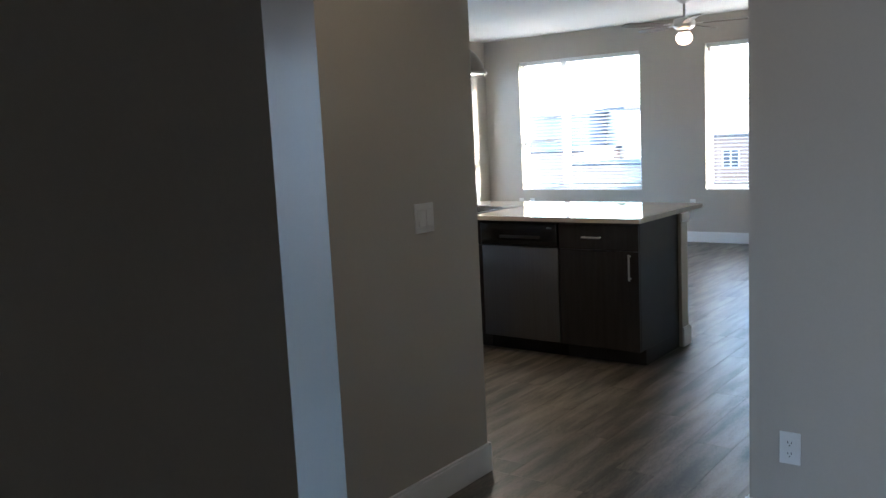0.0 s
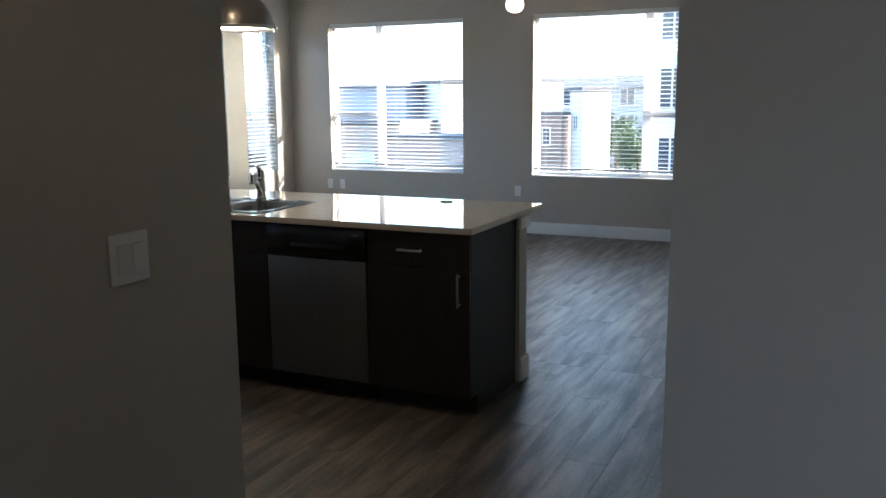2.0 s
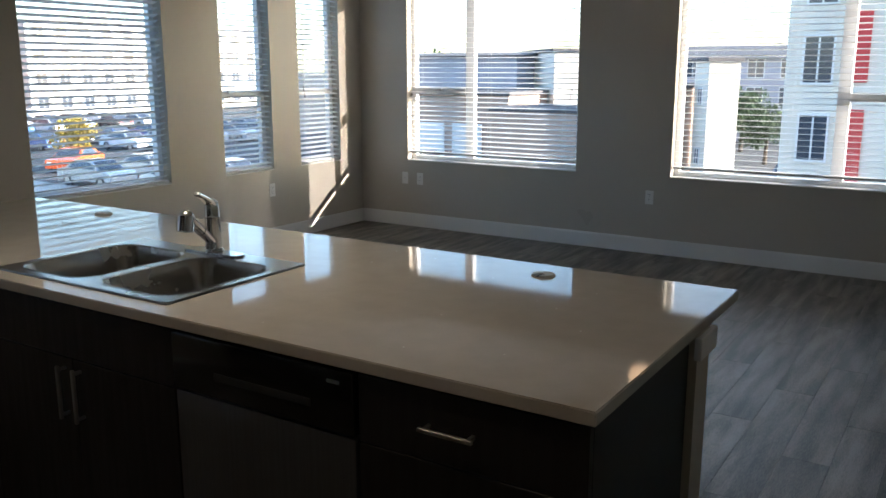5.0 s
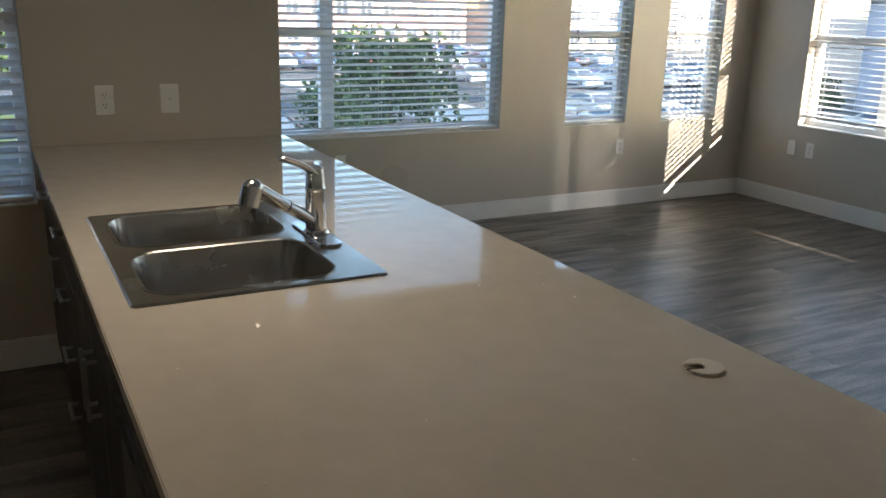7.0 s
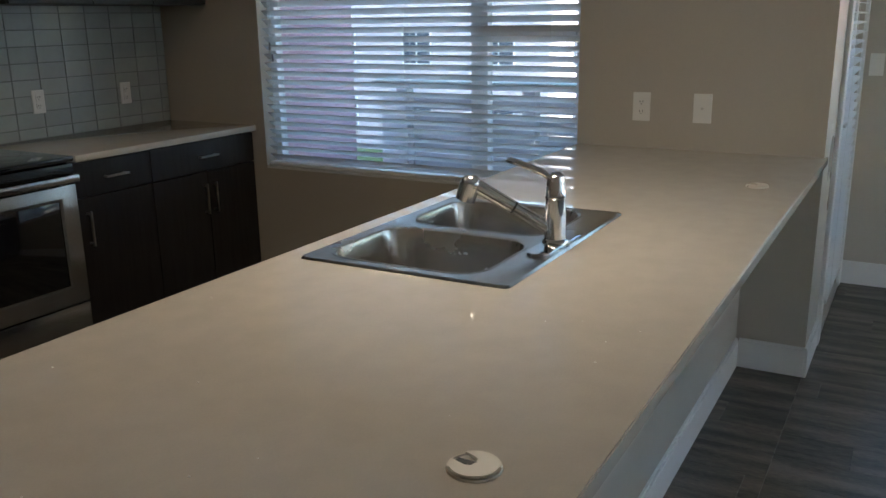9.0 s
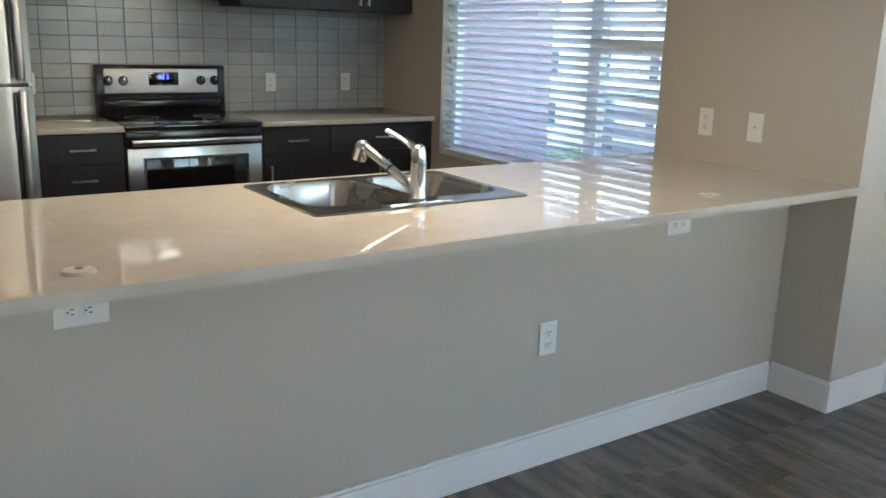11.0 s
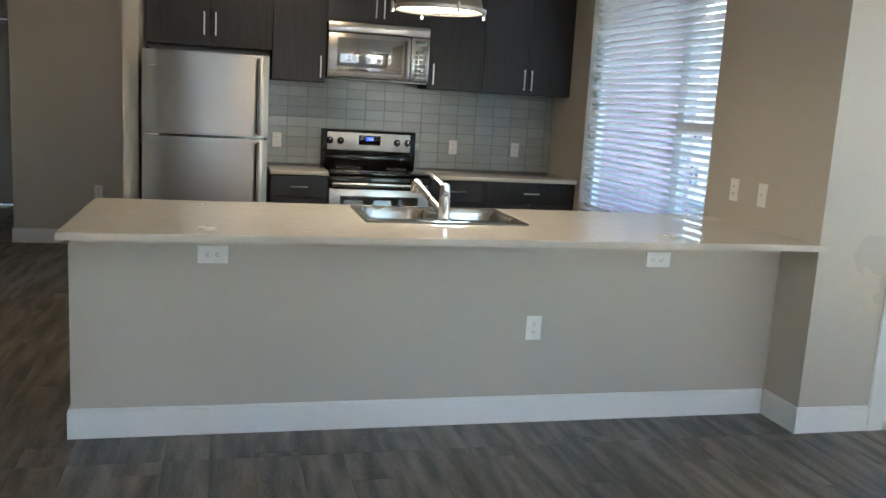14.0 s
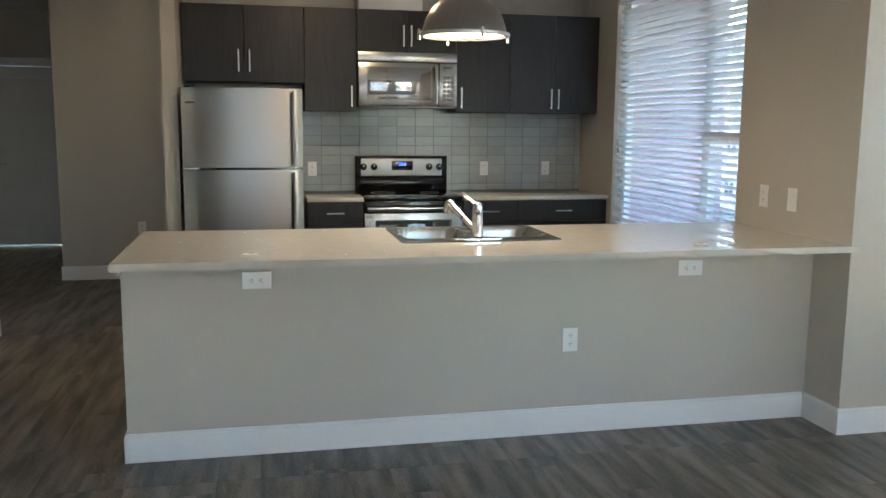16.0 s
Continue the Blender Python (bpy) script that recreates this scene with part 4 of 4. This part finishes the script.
for z in (MZ0 + 0.055, MZ1 - 0.115):
    rod(bm, (MX0 + 0.17, MF - 0.002, z), (MX0 + 0.17, MF + 0.028, z), 0.008)
part("handle", bm, STEEL_V, md, "curved steel handle")
panel = part("control_panel", boxed(MX0, MX0 + 0.142, MF - 0.045, MF - 0.001, MZ0 + 0.012, MZ1 - 0.078, bevel=0.008), STEEL, mw)
part("display", boxed(MX0 + 0.03, MX0 + 0.112, MF - 0.002, MF + 0.0015, MZ1 - 0.135, MZ1 - 0.105), BLACK_GLASS, panel)
for r in range(6):
    for c in range(3):
        part("button", boxed(MX0 + 0.03 + c * 0.029, MX0 + 0.053 + c * 0.029, MF - 0.002, MF + 0.0012, MZ0 + 0.05 + r * 0.034, MZ0 + 0.074 + r * 0.034), material("button", (0.25, 0.25, 0.25), 0.4) if r + c == 0 else bpy.data.materials["button"], panel)
part("badge", boxed(-3.35, -3.31, MF - 0.004, MF - 0.002, MZ1 - 0.045, MZ1 - 0.03), CHROME, mw)

# pendant lamp over the peninsula
px, py, pz = -3.16, 4.15, 1.882
pend = thing("pendant_lamp", (px, py, H), "pewter dome pendant lamp hanging lit over the sink", "lamp")
part("shade", lathe(bmesh.new(), [(0.042, 0.205), (0.06, 0.2), (0.11, 0.178), (0.155, 0.14), (0.185, 0.09), (0.2, 0.04), (0.203, 0.018), (0.214, 0.016), (0.216, 0.004), (0.205, 0.0), (0.2, 0.002), (0.194, 0.04), (0.178, 0.09), (0.148, 0.136), (0.105, 0.172), (0.05, 0.192)], (px, py, pz), 56), PEWTER, pend)
part("diffuser", lathe(bmesh.new(), [(0.0, 0.012), (0.15, 0.012), (0.198, 0.016), (0.198, 0.02), (0.0, 0.02)], (px, py, pz), 48), BULB, pend, "glowing frosted glass disc")
part("neck", lathe(bmesh.new(), [(0.042, 0.2), (0.045, 0.21), (0.04, 0.225), (0.036, 0.27), (0.022, 0.285), (0.01, 0.29), (0.0, 0.29)], (px, py, pz), 32), PEWTER, pend)
part("stem", rodded((px, py, pz + 0.28), (px, py, H - 0.02), 0.007), PEWTER, pend)
part("canopy", lathe(bmesh.new(), [(0.0, -0.03), (0.03, -0.028), (0.06, -0.012), (0.065, 0.0)], (px, py, H), 32), PEWTER, pend)
part("rim_band", lathe(bmesh.new(), [(0.207, 0.020), (0.219, 0.019), (0.221, 0.012), (0.219, 0.003), (0.208, 0.001)], (px, py, pz), 56), NICKEL, pend, "brushed metal rim band")
for i in range(4):
    a = radians(8 + 90 * i)
    ca, sa = math.cos(a), math.sin(a)
    bm = rodded((px + 0.216 * ca, py + 0.216 * sa, pz + 0.012), (px + 0.236 * ca, py + 0.236 * sa, pz + 0.012), 0.006, sides=10)
    rod(bm, (px + 0.230 * ca, py + 0.230 * sa, pz - 0.018), (px + 0.230 * ca, py + 0.230 * sa, pz + 0.030), 0.0075, 0.006, sides=10)
    part("rim_clip", bm, NICKEL, pend)
lamp("pendant_light", (px, py, pz + 0.006), 0.2, (1.0, 0.8, 0.55), 0.34)

# ceiling fan
cx, cy = -2.83, 7.64
fan = thing("ceiling_fan", (cx, cy, H), "five-blade ceiling fan with a lit frosted globe", "ceiling fan")
part("canopy", lathe(bmesh.new(), [(0.0, -0.06), (0.03, -0.058), (0.065, -0.03), (0.07, 0.0)], (cx, cy, H), 32), NICKEL, fan)
part("downrod", rodded((cx, cy, H - 0.2), (cx, cy, H - 0.03), 0.012), NICKEL, fan)
part("motor", lathe(bmesh.new(), [(0.0, 0.07), (0.05, 0.068), (0.095, 0.05), (0.11, 0.02), (0.11, -0.02), (0.085, -0.045), (0.06, -0.06), (0.06, -0.085), (0.0, -0.085)], (cx, cy, 2.45), 40), NICKEL, fan, "brushed nickel motor housing")
part("globe", lathe(bmesh.new(), [(0.055, 0.0), (0.075, -0.02), (0.082, -0.05), (0.075, -0.085), (0.05, -0.11), (0.02, -0.12), (0.0, -0.121)], (cx, cy, 2.365), 32), GLOBE, fan, "lit frosted glass globe")
for i in range(5):
    a = radians(12 + 72 * i)
    rot = Matrix.Translation((cx, cy, 2.45)) @ Matrix.Rotation(a, 4, "Z") @ Matrix.Rotation(radians(11), 4, "X")
    bm = bmesh.new()
    n = 10
    sides2 = []
    for s in (-1, 1):
        edge = []
        for j in range(n + 1):
            u = j / n
            w = (0.052 + 0.016 * u) * (1 if u < 0.9 else math.sqrt(max(0.0, 1 - ((u - 0.9) / 0.1) ** 2)) * 0.75 + 0.25)
            edge.append((0.19 + 0.47 * u, s * w))
        sides2.append(edge)
    outline = sides2[0] + sides2[1][::-1]
    f = bm.faces.new([bm.verts.new((x, y, 0.003)) for x, y in outline])
    ext = bmesh.ops.extrude_face_region(bm, geom=[f])
    bmesh.ops.translate(bm, verts=[v for v in ext["geom"] if isinstance(v, bmesh.types.BMVert)], vec=(0, 0, -0.006))
    bmesh.ops.transform(bm, matrix=rot, verts=bm.verts)
    bl = part("blade", bm, BLADE, fan)
    bm = boxed(0.09, 0.22, -0.018, 0.018, -0.004, 0.002, bevel=0.001)
    bmesh.ops.transform(bm, matrix=rot, verts=bm.verts)
    part("blade_iron", bm, NICKEL, bl)
# recessed ceiling lights
for a, b in ((-2.6, 3.05), (-0.95, 1.0)):
    r = thing("recessed_light", (a, b, H), "round recessed ceiling downlight, lit", "lamp", "recessed lights")
    part("trim_ring", lathe(bmesh.new(), [(0.07, -0.012), (0.075, -0.008), (0.095, -0.006), (0.098, 0.0)], (a, b, H), 36), PLASTIC, r)
    part("lens", lathe(bmesh.new(), [(0.0, -0.008), (0.071, -0.008), (0.072, 0.0)], (a, b, H), 36), BULB, r, "glowing lens")
    lamp("downlight", (a, b, H - 0.014), 0.65 if b > 2 else 0.12, (1.0, 0.7, 0.4), 0.13)


# ---- outdoors ----
GZ = -4.8
tagged(part("ground", boxed(-900, 900, -900, 900, GZ - 0.5, GZ), ASPHALT, soft=False), "worn grey asphalt of the parking lot", "ground", kind="structure")


def slab(name, pts, z, thick, mat, label, category):
    bm = bmesh.new()
    f = bm.faces.new([bm.verts.new((x, y, z)) for x, y in pts])
    ext = bmesh.ops.extrude_face_region(bm, geom=[f])
    bmesh.ops.translate(bm, verts=[v for v in ext["geom"] if isinstance(v, bmesh.types.BMVert)], vec=(0, 0, -thick))
    return tagged(part(name, bm, mat, soft=False), label, category, kind="structure")


slab("lawn", [(-14, -30), (-14, 10.2), (-38, 14.6), (-61, 18.4), (-61, -30)], GZ + 0.1, 0.3, GRASS, "mown green lawn between path and building", "lawn")
slab("path", [(-14, 10.4), (-14, 12.2), (-38, 16.6), (-61, 20.4), (-61, 18.6), (-38, 14.8)], GZ + 0.12, 0.3, CONCRETE, "pale curving concrete path beside the lawn", "path")
slab("shrub_bed", [(-14, 12.4), (-14, 23), (-48, 25), (-48, 18.5), (-38, 16.8)], GZ + 0.1, 0.3, BROWN, "bark-covered planting bed", "ground")
slab("street", [(-70, 24), (30, 24), (30, 31), (-70, 31)], GZ + 0.02, 0.1, CONCRETE, "pale concrete street between the buildings", "road")


def building(label, x0, x1, y0, y1, top, mat, faces, cols, rows, group="", gable=0.0, z0=GZ, win=(1.3, 1.5), skip=()):
    """A house with windows on the given faces ('s', 'e', ...), flat with a parapet, or gabled."""
    b = thing("apartment_building", ((x0 + x1) / 2, (y0 + y1) / 2, z0), label, "building", group)
    part("wall", boxed(x0, x1, y0, y1, z0, top, bevel=0.03, segments=1), mat, b)
    if gable:
        bm = bmesh.new()
        o = 0.5
        v = [bm.verts.new(p) for p in ((x0 - o, y0 - o, top), (x1 + o, y0 - o, top), (x1 + o, y1 + o, top), (x0 - o, y1 + o, top), (x0 - o, (y0 + y1) / 2, top + gable), (x1 + o, (y0 + y1) / 2, top + gable))]
        for f in ((0, 1, 5, 4), (3, 4, 5, 2), (0, 4, 3), (1, 2, 5), (0, 3, 2, 1)):
            bm.faces.new([v[i] for i in f])
        part("roof", bm, ROOF, b)
    else:
        part("roof", boxed(x0 - 0.15, x1 + 0.15, y0 - 0.15, y1 + 0.15, top, top + 0.25, bevel=0.03, segments=1), ROOF, b)
    storey = (top - z0) / rows
    for face in faces:
        a0, a1 = (x0, x1) if face in "sn" else (y0, y1)
        step = (a1 - a0) / cols
        for r in range(rows):
            for c in range(cols):
                if (r, c) in skip:
                    continue
                a, z = a0 + (c + 0.5) * step, z0 + r * storey + storey * 0.32
                t = {"s": y0, "n": y1, "e": x1, "w": x0}[face]
                s = 1 if face in "ne" else -1
                axis = "y" if face in "sn" else "x"
                w = part("window", wbox(bmesh.new(), axis, a - win[0] / 2, a + win[0] / 2, t - s * 0.05, t + s * 0.03, z, z + win[1]), FAR_GLASS, b, soft=False)
                bm = bmesh.new()
                h, d = win[0] / 2, 0.07
                for p, q, u, v2 in ((a - h - d, a - h, z - d, z + win[1] + d), (a + h, a + h + d, z - d, z + win[1] + d), (a - h, a + h, z - d, z), (a - h, a + h, z + win[1], z + win[1] + d), (a - 0.03, a + 0.03, z, z + win[1])):
                    wbox(bm, axis, p, q, t - s * 0.02, t + s * 0.06, u, v2)
                part("frame", bm, VINYL, w)
    return b


# across the street to the north
building("grey sided house with low roof across the street", -40, -29, 56, 66, 2.35, STUCCO, "", 3, 3, gable=0.3)
cream = building("cream stucco building with sunlit side wall", -29.5, -20.5, 56.5, 65.5, 2.5, CREAM, "s", 1, 2, win=(0.7, 0.9))
cream.rotation_euler = (0, 0, radians(40))
garage = building("low tan garage building with pale doors before the grey house", -34, -26.4, 50, 55.5, -0.2, TAN, "", 3, 1)
for a in (-32.2, -29.4):
    part("garage_door", boxed(a - 1.1, a + 1.1, 49.93, 50.04, GZ, -2.0, bevel=0.02, segments=1), VINYL, garage, "pale panelled garage door")
building("low tan walled garage beside the cream building", -26.3, -19.5, 47.5, 51, -1.0, TAN, "", 1, 1)
building("low brick garage beside a stair tower", -20.5, -15.6, 50.5, 55, 0.4, BROWN, "s", 2, 2, win=(0.9, 1.0))
tower = building("narrow cream stucco stair tower in sunlight", -15.0, -13.2, 50.4, 52.2, 1.8, CREAM, "w", 1, 2, win=(0.5, 0.8))
tower.rotation_euler = (0, 0, radians(40))
white = building("white sided apartment building with red panels", -7.0, 9, 33, 47, 10.3, CREAM, "sw", 8, 6, win=(0.85, 1.45), skip=[(r, 1) for r in range(6)])
for z0, z1 in ((-4.0, 0.2), (1.05, 3.3), (3.7, 8.8)):
    part("red_panel", boxed(-5.02, -4.5, 32.9, 33.05, z0, z1, bevel=0.02, segments=1), RED, white, "red cladding panel")
building("distant grey apartment block with many windows", -28, -9, 80, 92, 2.3, STUCCO, "s", 7, 3, gable=1.2)
# west, beyond the parking lot
building("long red brick apartment building past the parking lot", -128, -112, -10, 66, 12.0, BRICK, "e", 22, 5, win=(1.7, 1.7))
building("cream stucco apartment building past the parking lot", -122, -108, 70, 112, 7.5, CREAM, "e", 12, 4, win=(1.6, 1.6))
building("grey sided apartment building across the lawn", -50, -36, -76, -1, 8.0, STUCCO, "en", 18, 4, win=(1.4, 1.5))


# trees
def tree(name, x, y, height, spread, mat, label, seed, low=0.25):
    """A trunk with limbs and a crown of many small leaf clumps."""
    rnd = random.Random(seed)
    t = thing(name, (x, y, GZ), label, "tree", "trees")
    bm = rodded((x, y, GZ - 0.1), (x + 0.1, y, GZ + height * 0.45), spread * 0.045, spread * 0.028, sides=9)
    for i in range(6):
        a = rnd.uniform(0, 6.28)
        r = spread * rnd.uniform(0.25, 0.42)
        rod(bm, (x + 0.1 * rnd.random(), y, GZ + height * rnd.uniform(0.25, 0.45)), (x + r * math.cos(a), y + r * math.sin(a), GZ + height * rnd.uniform(0.55, 0.85)), spread * 0.018, spread * 0.006, sides=6)
    part("trunk", bm, BARK, t)
    verts, faces = [], []
    lobes = [(rnd.uniform(-0.3, 0.3) * spread, rnd.uniform(-0.3, 0.3) * spread, rnd.uniform(low + 0.12, 0.85) * height, rnd.uniform(0.16, 0.27) * spread) for _ in range(16)]
    for lx, ly, lz, lr in lobes:
        for _ in range(150):
            d = Vector((rnd.gauss(0, 1), rnd.gauss(0, 1), rnd.gauss(0, 1))).normalized() * lr * rnd.uniform(0.6, 1.08)
            c = Vector((lx + d.x, ly + d.y, lz + d.z * 0.85))
            s = spread * rnd.uniform(0.016, 0.032)
            q = Euler((rnd.uniform(0, 6), rnd.uniform(0, 6), rnd.uniform(0, 6))).to_matrix()
            k = len(verts)
            for u, v in ((-1, -0.6), (1, -0.5), (0.9, 0.6), (-0.8, 0.7)):
                p = c + q @ Vector((u * s, v * s, 0.25 * s * u * v))
                verts.append((p.x, p.y, p.z))
            faces.append((k, k + 1, k + 2, k + 3))
    me = bpy.data.meshes.new("crown")
    me.from_pydata(verts, [], faces)
    me.materials.append(mat)
    crown = new("crown", me)
    crown.parent = t
    return t


tree("tree", -43, 22.5, 4.6, 7.0, LEAF, "dense round dark green tree beside the path", 3, low=0.05)
tree("tree", -37, 17.6, 2.6, 4.2, LEAF, "low green shrub tree beside the path", 4, low=0.0)
tree("tree", -53.5, 38.6, 3.1, 3.0, LEAF_Y, "small yellow-leaved autumn tree in the parking lot", 15, low=0.1)
tree("tree", -58, 4.0, 6.5, 6.5, LEAF, "green tree at the edge of the lawn", 6)
tree("tree", -13.5, 62, 4.2, 3.4, LEAF, "green street tree by the grey apartments", 8)
tree("tree", -17, 70, 5.5, 4.0, LEAF, "tall green street tree by the grey apartments", 9)
tree("tree", -45, 70, 8.5, 8.0, LEAF, "green tree behind the grey house", 10)
tree("tree", -37, 49, 2.6, 2.4, LEAF, "small green tree before the grey house", 11)


# cars
def car(label, colour, name="paint"):
    c = thing("car", (0, 0, 0), label, "car", "parked cars")
    prof = [(-2.2, 0.35), (-2.2, 0.72), (-2.05, 0.86), (-1.2, 0.95), (-0.55, 1.40), (0.75, 1.44), (1.5, 1.02), (2.1, 0.92), (2.25, 0.7), (2.25, 0.35)]
    bm = bmesh.new()
    left = [bm.verts.new((x, -0.88 + (0.16 if z > 1.1 else 0), z)) for x, z in prof]
    right = [bm.verts.new((x, 0.88 - (0.16 if z > 1.1 else 0), z)) for x, z in prof]
    bm.faces.new(left)
    bm.faces.new(right[::-1])
    for i in range(len(prof)):
        j = (i + 1) % len(prof)
        bm.faces.new((left[i], right[i], right[j], left[j]))
    bmesh.ops.bevel(bm, geom=[e for e in bm.edges if abs(e.calc_face_angle(0)) > 0.6], offset=0.06, segments=2, affect="EDGES")
    m = material(name, colour, 0.25, 0.1, coat=0.6, vary=0.05, scale=2)
    body = part("body", bm, m, c)
    bm = bmesh.new()
    for s in (-1, 1):
        f = [bm.verts.new((x, s * y, z)) for x, y, z in ((-1.0, 0.885, 0.98), (-0.5, 0.745, 1.34), (0.7, 0.745, 1.37), (1.3, 0.885, 1.02))]
        bm.faces.new(f)
    for pts in (((-1.22, 0.98), (-0.6, 1.39)), ((1.48, 1.06), (0.8, 1.42))):
        (xa, za), (xb, zb) = pts
        bm.faces.new([bm.verts.new(p) for p in ((xa - 0.03, -0.74, za), (xa - 0.03, 0.74, za), (xb - 0.02 if xa < 0 else xb + 0.03, 0.66, zb), (xb - 0.02 if xa < 0 else xb + 0.03, -0.66, zb))])
    part("windows", bm, FAR_GLASS, body)
    for x in (-1.38, 1.38):
        for s in (-1, 1):
            w = part("wheel", rodded((x, s * 0.72, 0.33), (x, s * 0.90, 0.33), 0.33, sides=18), TYRE, c)
            part("rim", rodded((x, s * 0.89, 0.33), (x, s * 0.912, 0.33), 0.2, sides=12), NICKEL, w)
    for s in (-1, 1):
        part("headlight", boxed(-2.235, -2.15, s * 0.62 - 0.14, s * 0.62 + 0.14, 0.62, 0.74, bevel=0.02), PLASTIC, body)
        part("tail_light", boxed(2.2, 2.27, s * 0.66 - 0.12, s * 0.66 + 0.12, 0.68, 0.82, bevel=0.02), RED, body)
    return c


fleet = [car("white sedan parked on the asphalt lot", (0.75, 0.75, 0.75), "white_paint"), car("silver sedan parked on the asphalt lot", (0.45, 0.46, 0.48), "silver_paint"), car("black sedan parked on the asphalt lot", (0.02, 0.02, 0.022), "black_paint"),
         car("blue sedan parked on the asphalt lot", (0.05, 0.12, 0.3), "blue_paint"), car("orange sedan parked on the asphalt lot", (0.75, 0.13, 0.03), "orange_paint")]
used = [False] * len(fleet)


def park(kind, x, y, turn):
    m = pose(x, y, GZ, 0, 0, turn)
    if used[kind]:
        copy_thing(fleet[kind], m)
    else:
        fleet[kind].matrix_basis = m
        used[kind] = True


park(4, -49.5, 35.6, 120)
rnd = random.Random(12)
for row, x in enumerate((-36, -42, -58, -64, -80, -86, -100)):
    for i in range(15):
        y = 14 + i * 3.6 + rnd.uniform(-0.4, 0.4)
        if rnd.random() < 0.82 and not (x > -60 and y < 29) and not (x == -64 and y < 22) and not (x == -58 and abs(y - 38) < 5) and not (x == -42 and y > 42) and not (x == -36 and y > 38):
            park(rnd.choice((0, 0, 1, 1, 2, 3)), x + rnd.uniform(-0.3, 0.3), y, rnd.choice((0, 180)) + rnd.uniform(-2, 2))
park(3, -21.5, 44.5, 4)
park(1, -30, 45.5, 180)
park(2, -9.5, 50, 90)
park(0, -13, 27, 0)

# balcony outside the kitchen window
tagged(part("balcony_floor", boxed(-6.55, KX - 0.15, 1.70, PY - 0.14, -0.22, -0.03), CONCRETE, soft=False), "bare concrete balcony floor", "floor", kind="structure")
tagged(part("balcony_wall", boxed(-5.88, KX - 0.15, 1.70, 1.88, -0.03, H, bevel=0.01), LILAC), "rose stucco side wall of the balcony", "wall", kind="structure")
tagged(part("balcony_ceiling", boxed(-6.55, KX - 0.15, 1.70, PY - 0.14, H - 0.05, H + 0.15), CEILING, soft=False), "white painted balcony soffit", "ceiling", kind="structure")
rail = thing("balcony_railing", (-6.42, 3.2, -0.03), "grey board balcony railing with posts and a flat cap", "railing")
for y in (1.95, 2.9, 3.8, 4.60):
    part("post", boxed(-6.42, -6.33, y - 0.045, y + 0.045, -0.03, 1.02, bevel=0.004), RAIL_PAINT, rail)
for i in range(7):
    z = 0.05 + i * 0.135
    part("board", boxed(-6.455, -6.42, 1.72, 4.64, z, z + 0.105, bevel=0.004), RAIL_PAINT, rail)
part("cap", boxed(-6.48, -6.31, 1.72, 4.64, 1.02, 1.06, bevel=0.006), CONCRETE, rail)

# unseen block added to shade the building across the lawn from the sun
tagged(part("sun_block", boxed(22.0, 34.0, -70, 15.5, GZ, 26), CREAM, soft=False), "plain unseen cream block added to keep the sun off", "wall", kind="structure")

# the building's own outer skin and roof, so that no light leaks in
bm = boxed(WX - 0.35, HALL_E + 0.4, PY - 0.14, NY + 0.35, H + 0.16, H + 0.5)
box(bm, KX - 0.15, 6.7, -4.8, PY - 0.14, H + 0.16, H + 0.5)
tagged(part("roof", bm, ROOF, soft=False), "flat roof slab over the apartment", "roof", kind="structure")
tagged(part("lower_storey", boxed(WX - 0.15, HALL_E + 0.2, HALL_S - 0.2, NY + 0.15, GZ, -0.23), CREAM, soft=False), "cream stucco storey below the apartment", "building", kind="structure")

# unseen mass added south of the apartment
tagged(part("added_south_block", boxed(KX - 0.15, HALL_E, -24, HALL_S - 0.25, GZ, -0.23), CREAM, soft=False), "unseen cream stucco block added beside the apartment", "building", kind="structure")

# ---- backsplash tiles and floor planks, last ----
TW, TH = 0.1535, 0.0785
tile_meshes = {}


def tile(x0, x1, z0, z1):
    key = (round(x1 - x0, 3), round(z1 - z0, 3))
    if key not in tile_meshes:
        w, h, e, d = key[0] / 2 - 0.0019, key[1] / 2 - 0.0019, 0.0018, 0.0075
        me = bpy.data.meshes.new("tile")
        me.from_pydata([(-w, 0, -h), (w, 0, -h), (w, 0, h), (-w, 0, h), (-w, d - e, -h), (w, d - e, -h), (w, d - e, h), (-w, d - e, h), (-w + e, d, -h + e), (w - e, d, -h + e), (w - e, d, h - e), (-w + e, d, h - e)], [],
                       [(4, 5, 1, 0), (5, 6, 2, 1), (6, 7, 3, 2), (7, 4, 0, 3), (8, 9, 5, 4), (9, 10, 6, 5), (10, 11, 7, 6), (11, 8, 4, 7), (11, 10, 9, 8)])
        me.materials.append(TILE)
        tile_meshes[key] = me
    ob = new("tile", tile_meshes[key])
    ob.parent = back_wall
    ob.location = ((x0 + x1) / 2, SY + 0.003, (z0 + z1) / 2)
    ob.rotation_euler = (random.uniform(-0.004, 0.004), 0, random.uniform(-0.003, 0.003))


part("grout_bed", boxed(KX + 0.001, -2.522, SY, SY + 0.006, 0.918, 1.60), GROUT, back_wall, "pale grout")
x = -2.522
while x > KX + 0.02:
    z = 1.60
    while z > 0.925:
        tile(max(KX + 0.001, x - TW), x, max(0.919, z - TH), z)
        z -= TH
    x -= TW
lay(WX, EX, PY, NY)
lay(KX, EX, 2.03, PY)
lay(KX, -1.64, SY, 2.03)
lay(HALL_W, HALL_E, -0.13, 2.03)
lay(-4.0, HALL_W, -0.13, SY - 0.12)
lay(-4.0, -0.55, HALL_S, -0.13)
lay(HALL_C, HALL_E, HALL_S, -0.13)
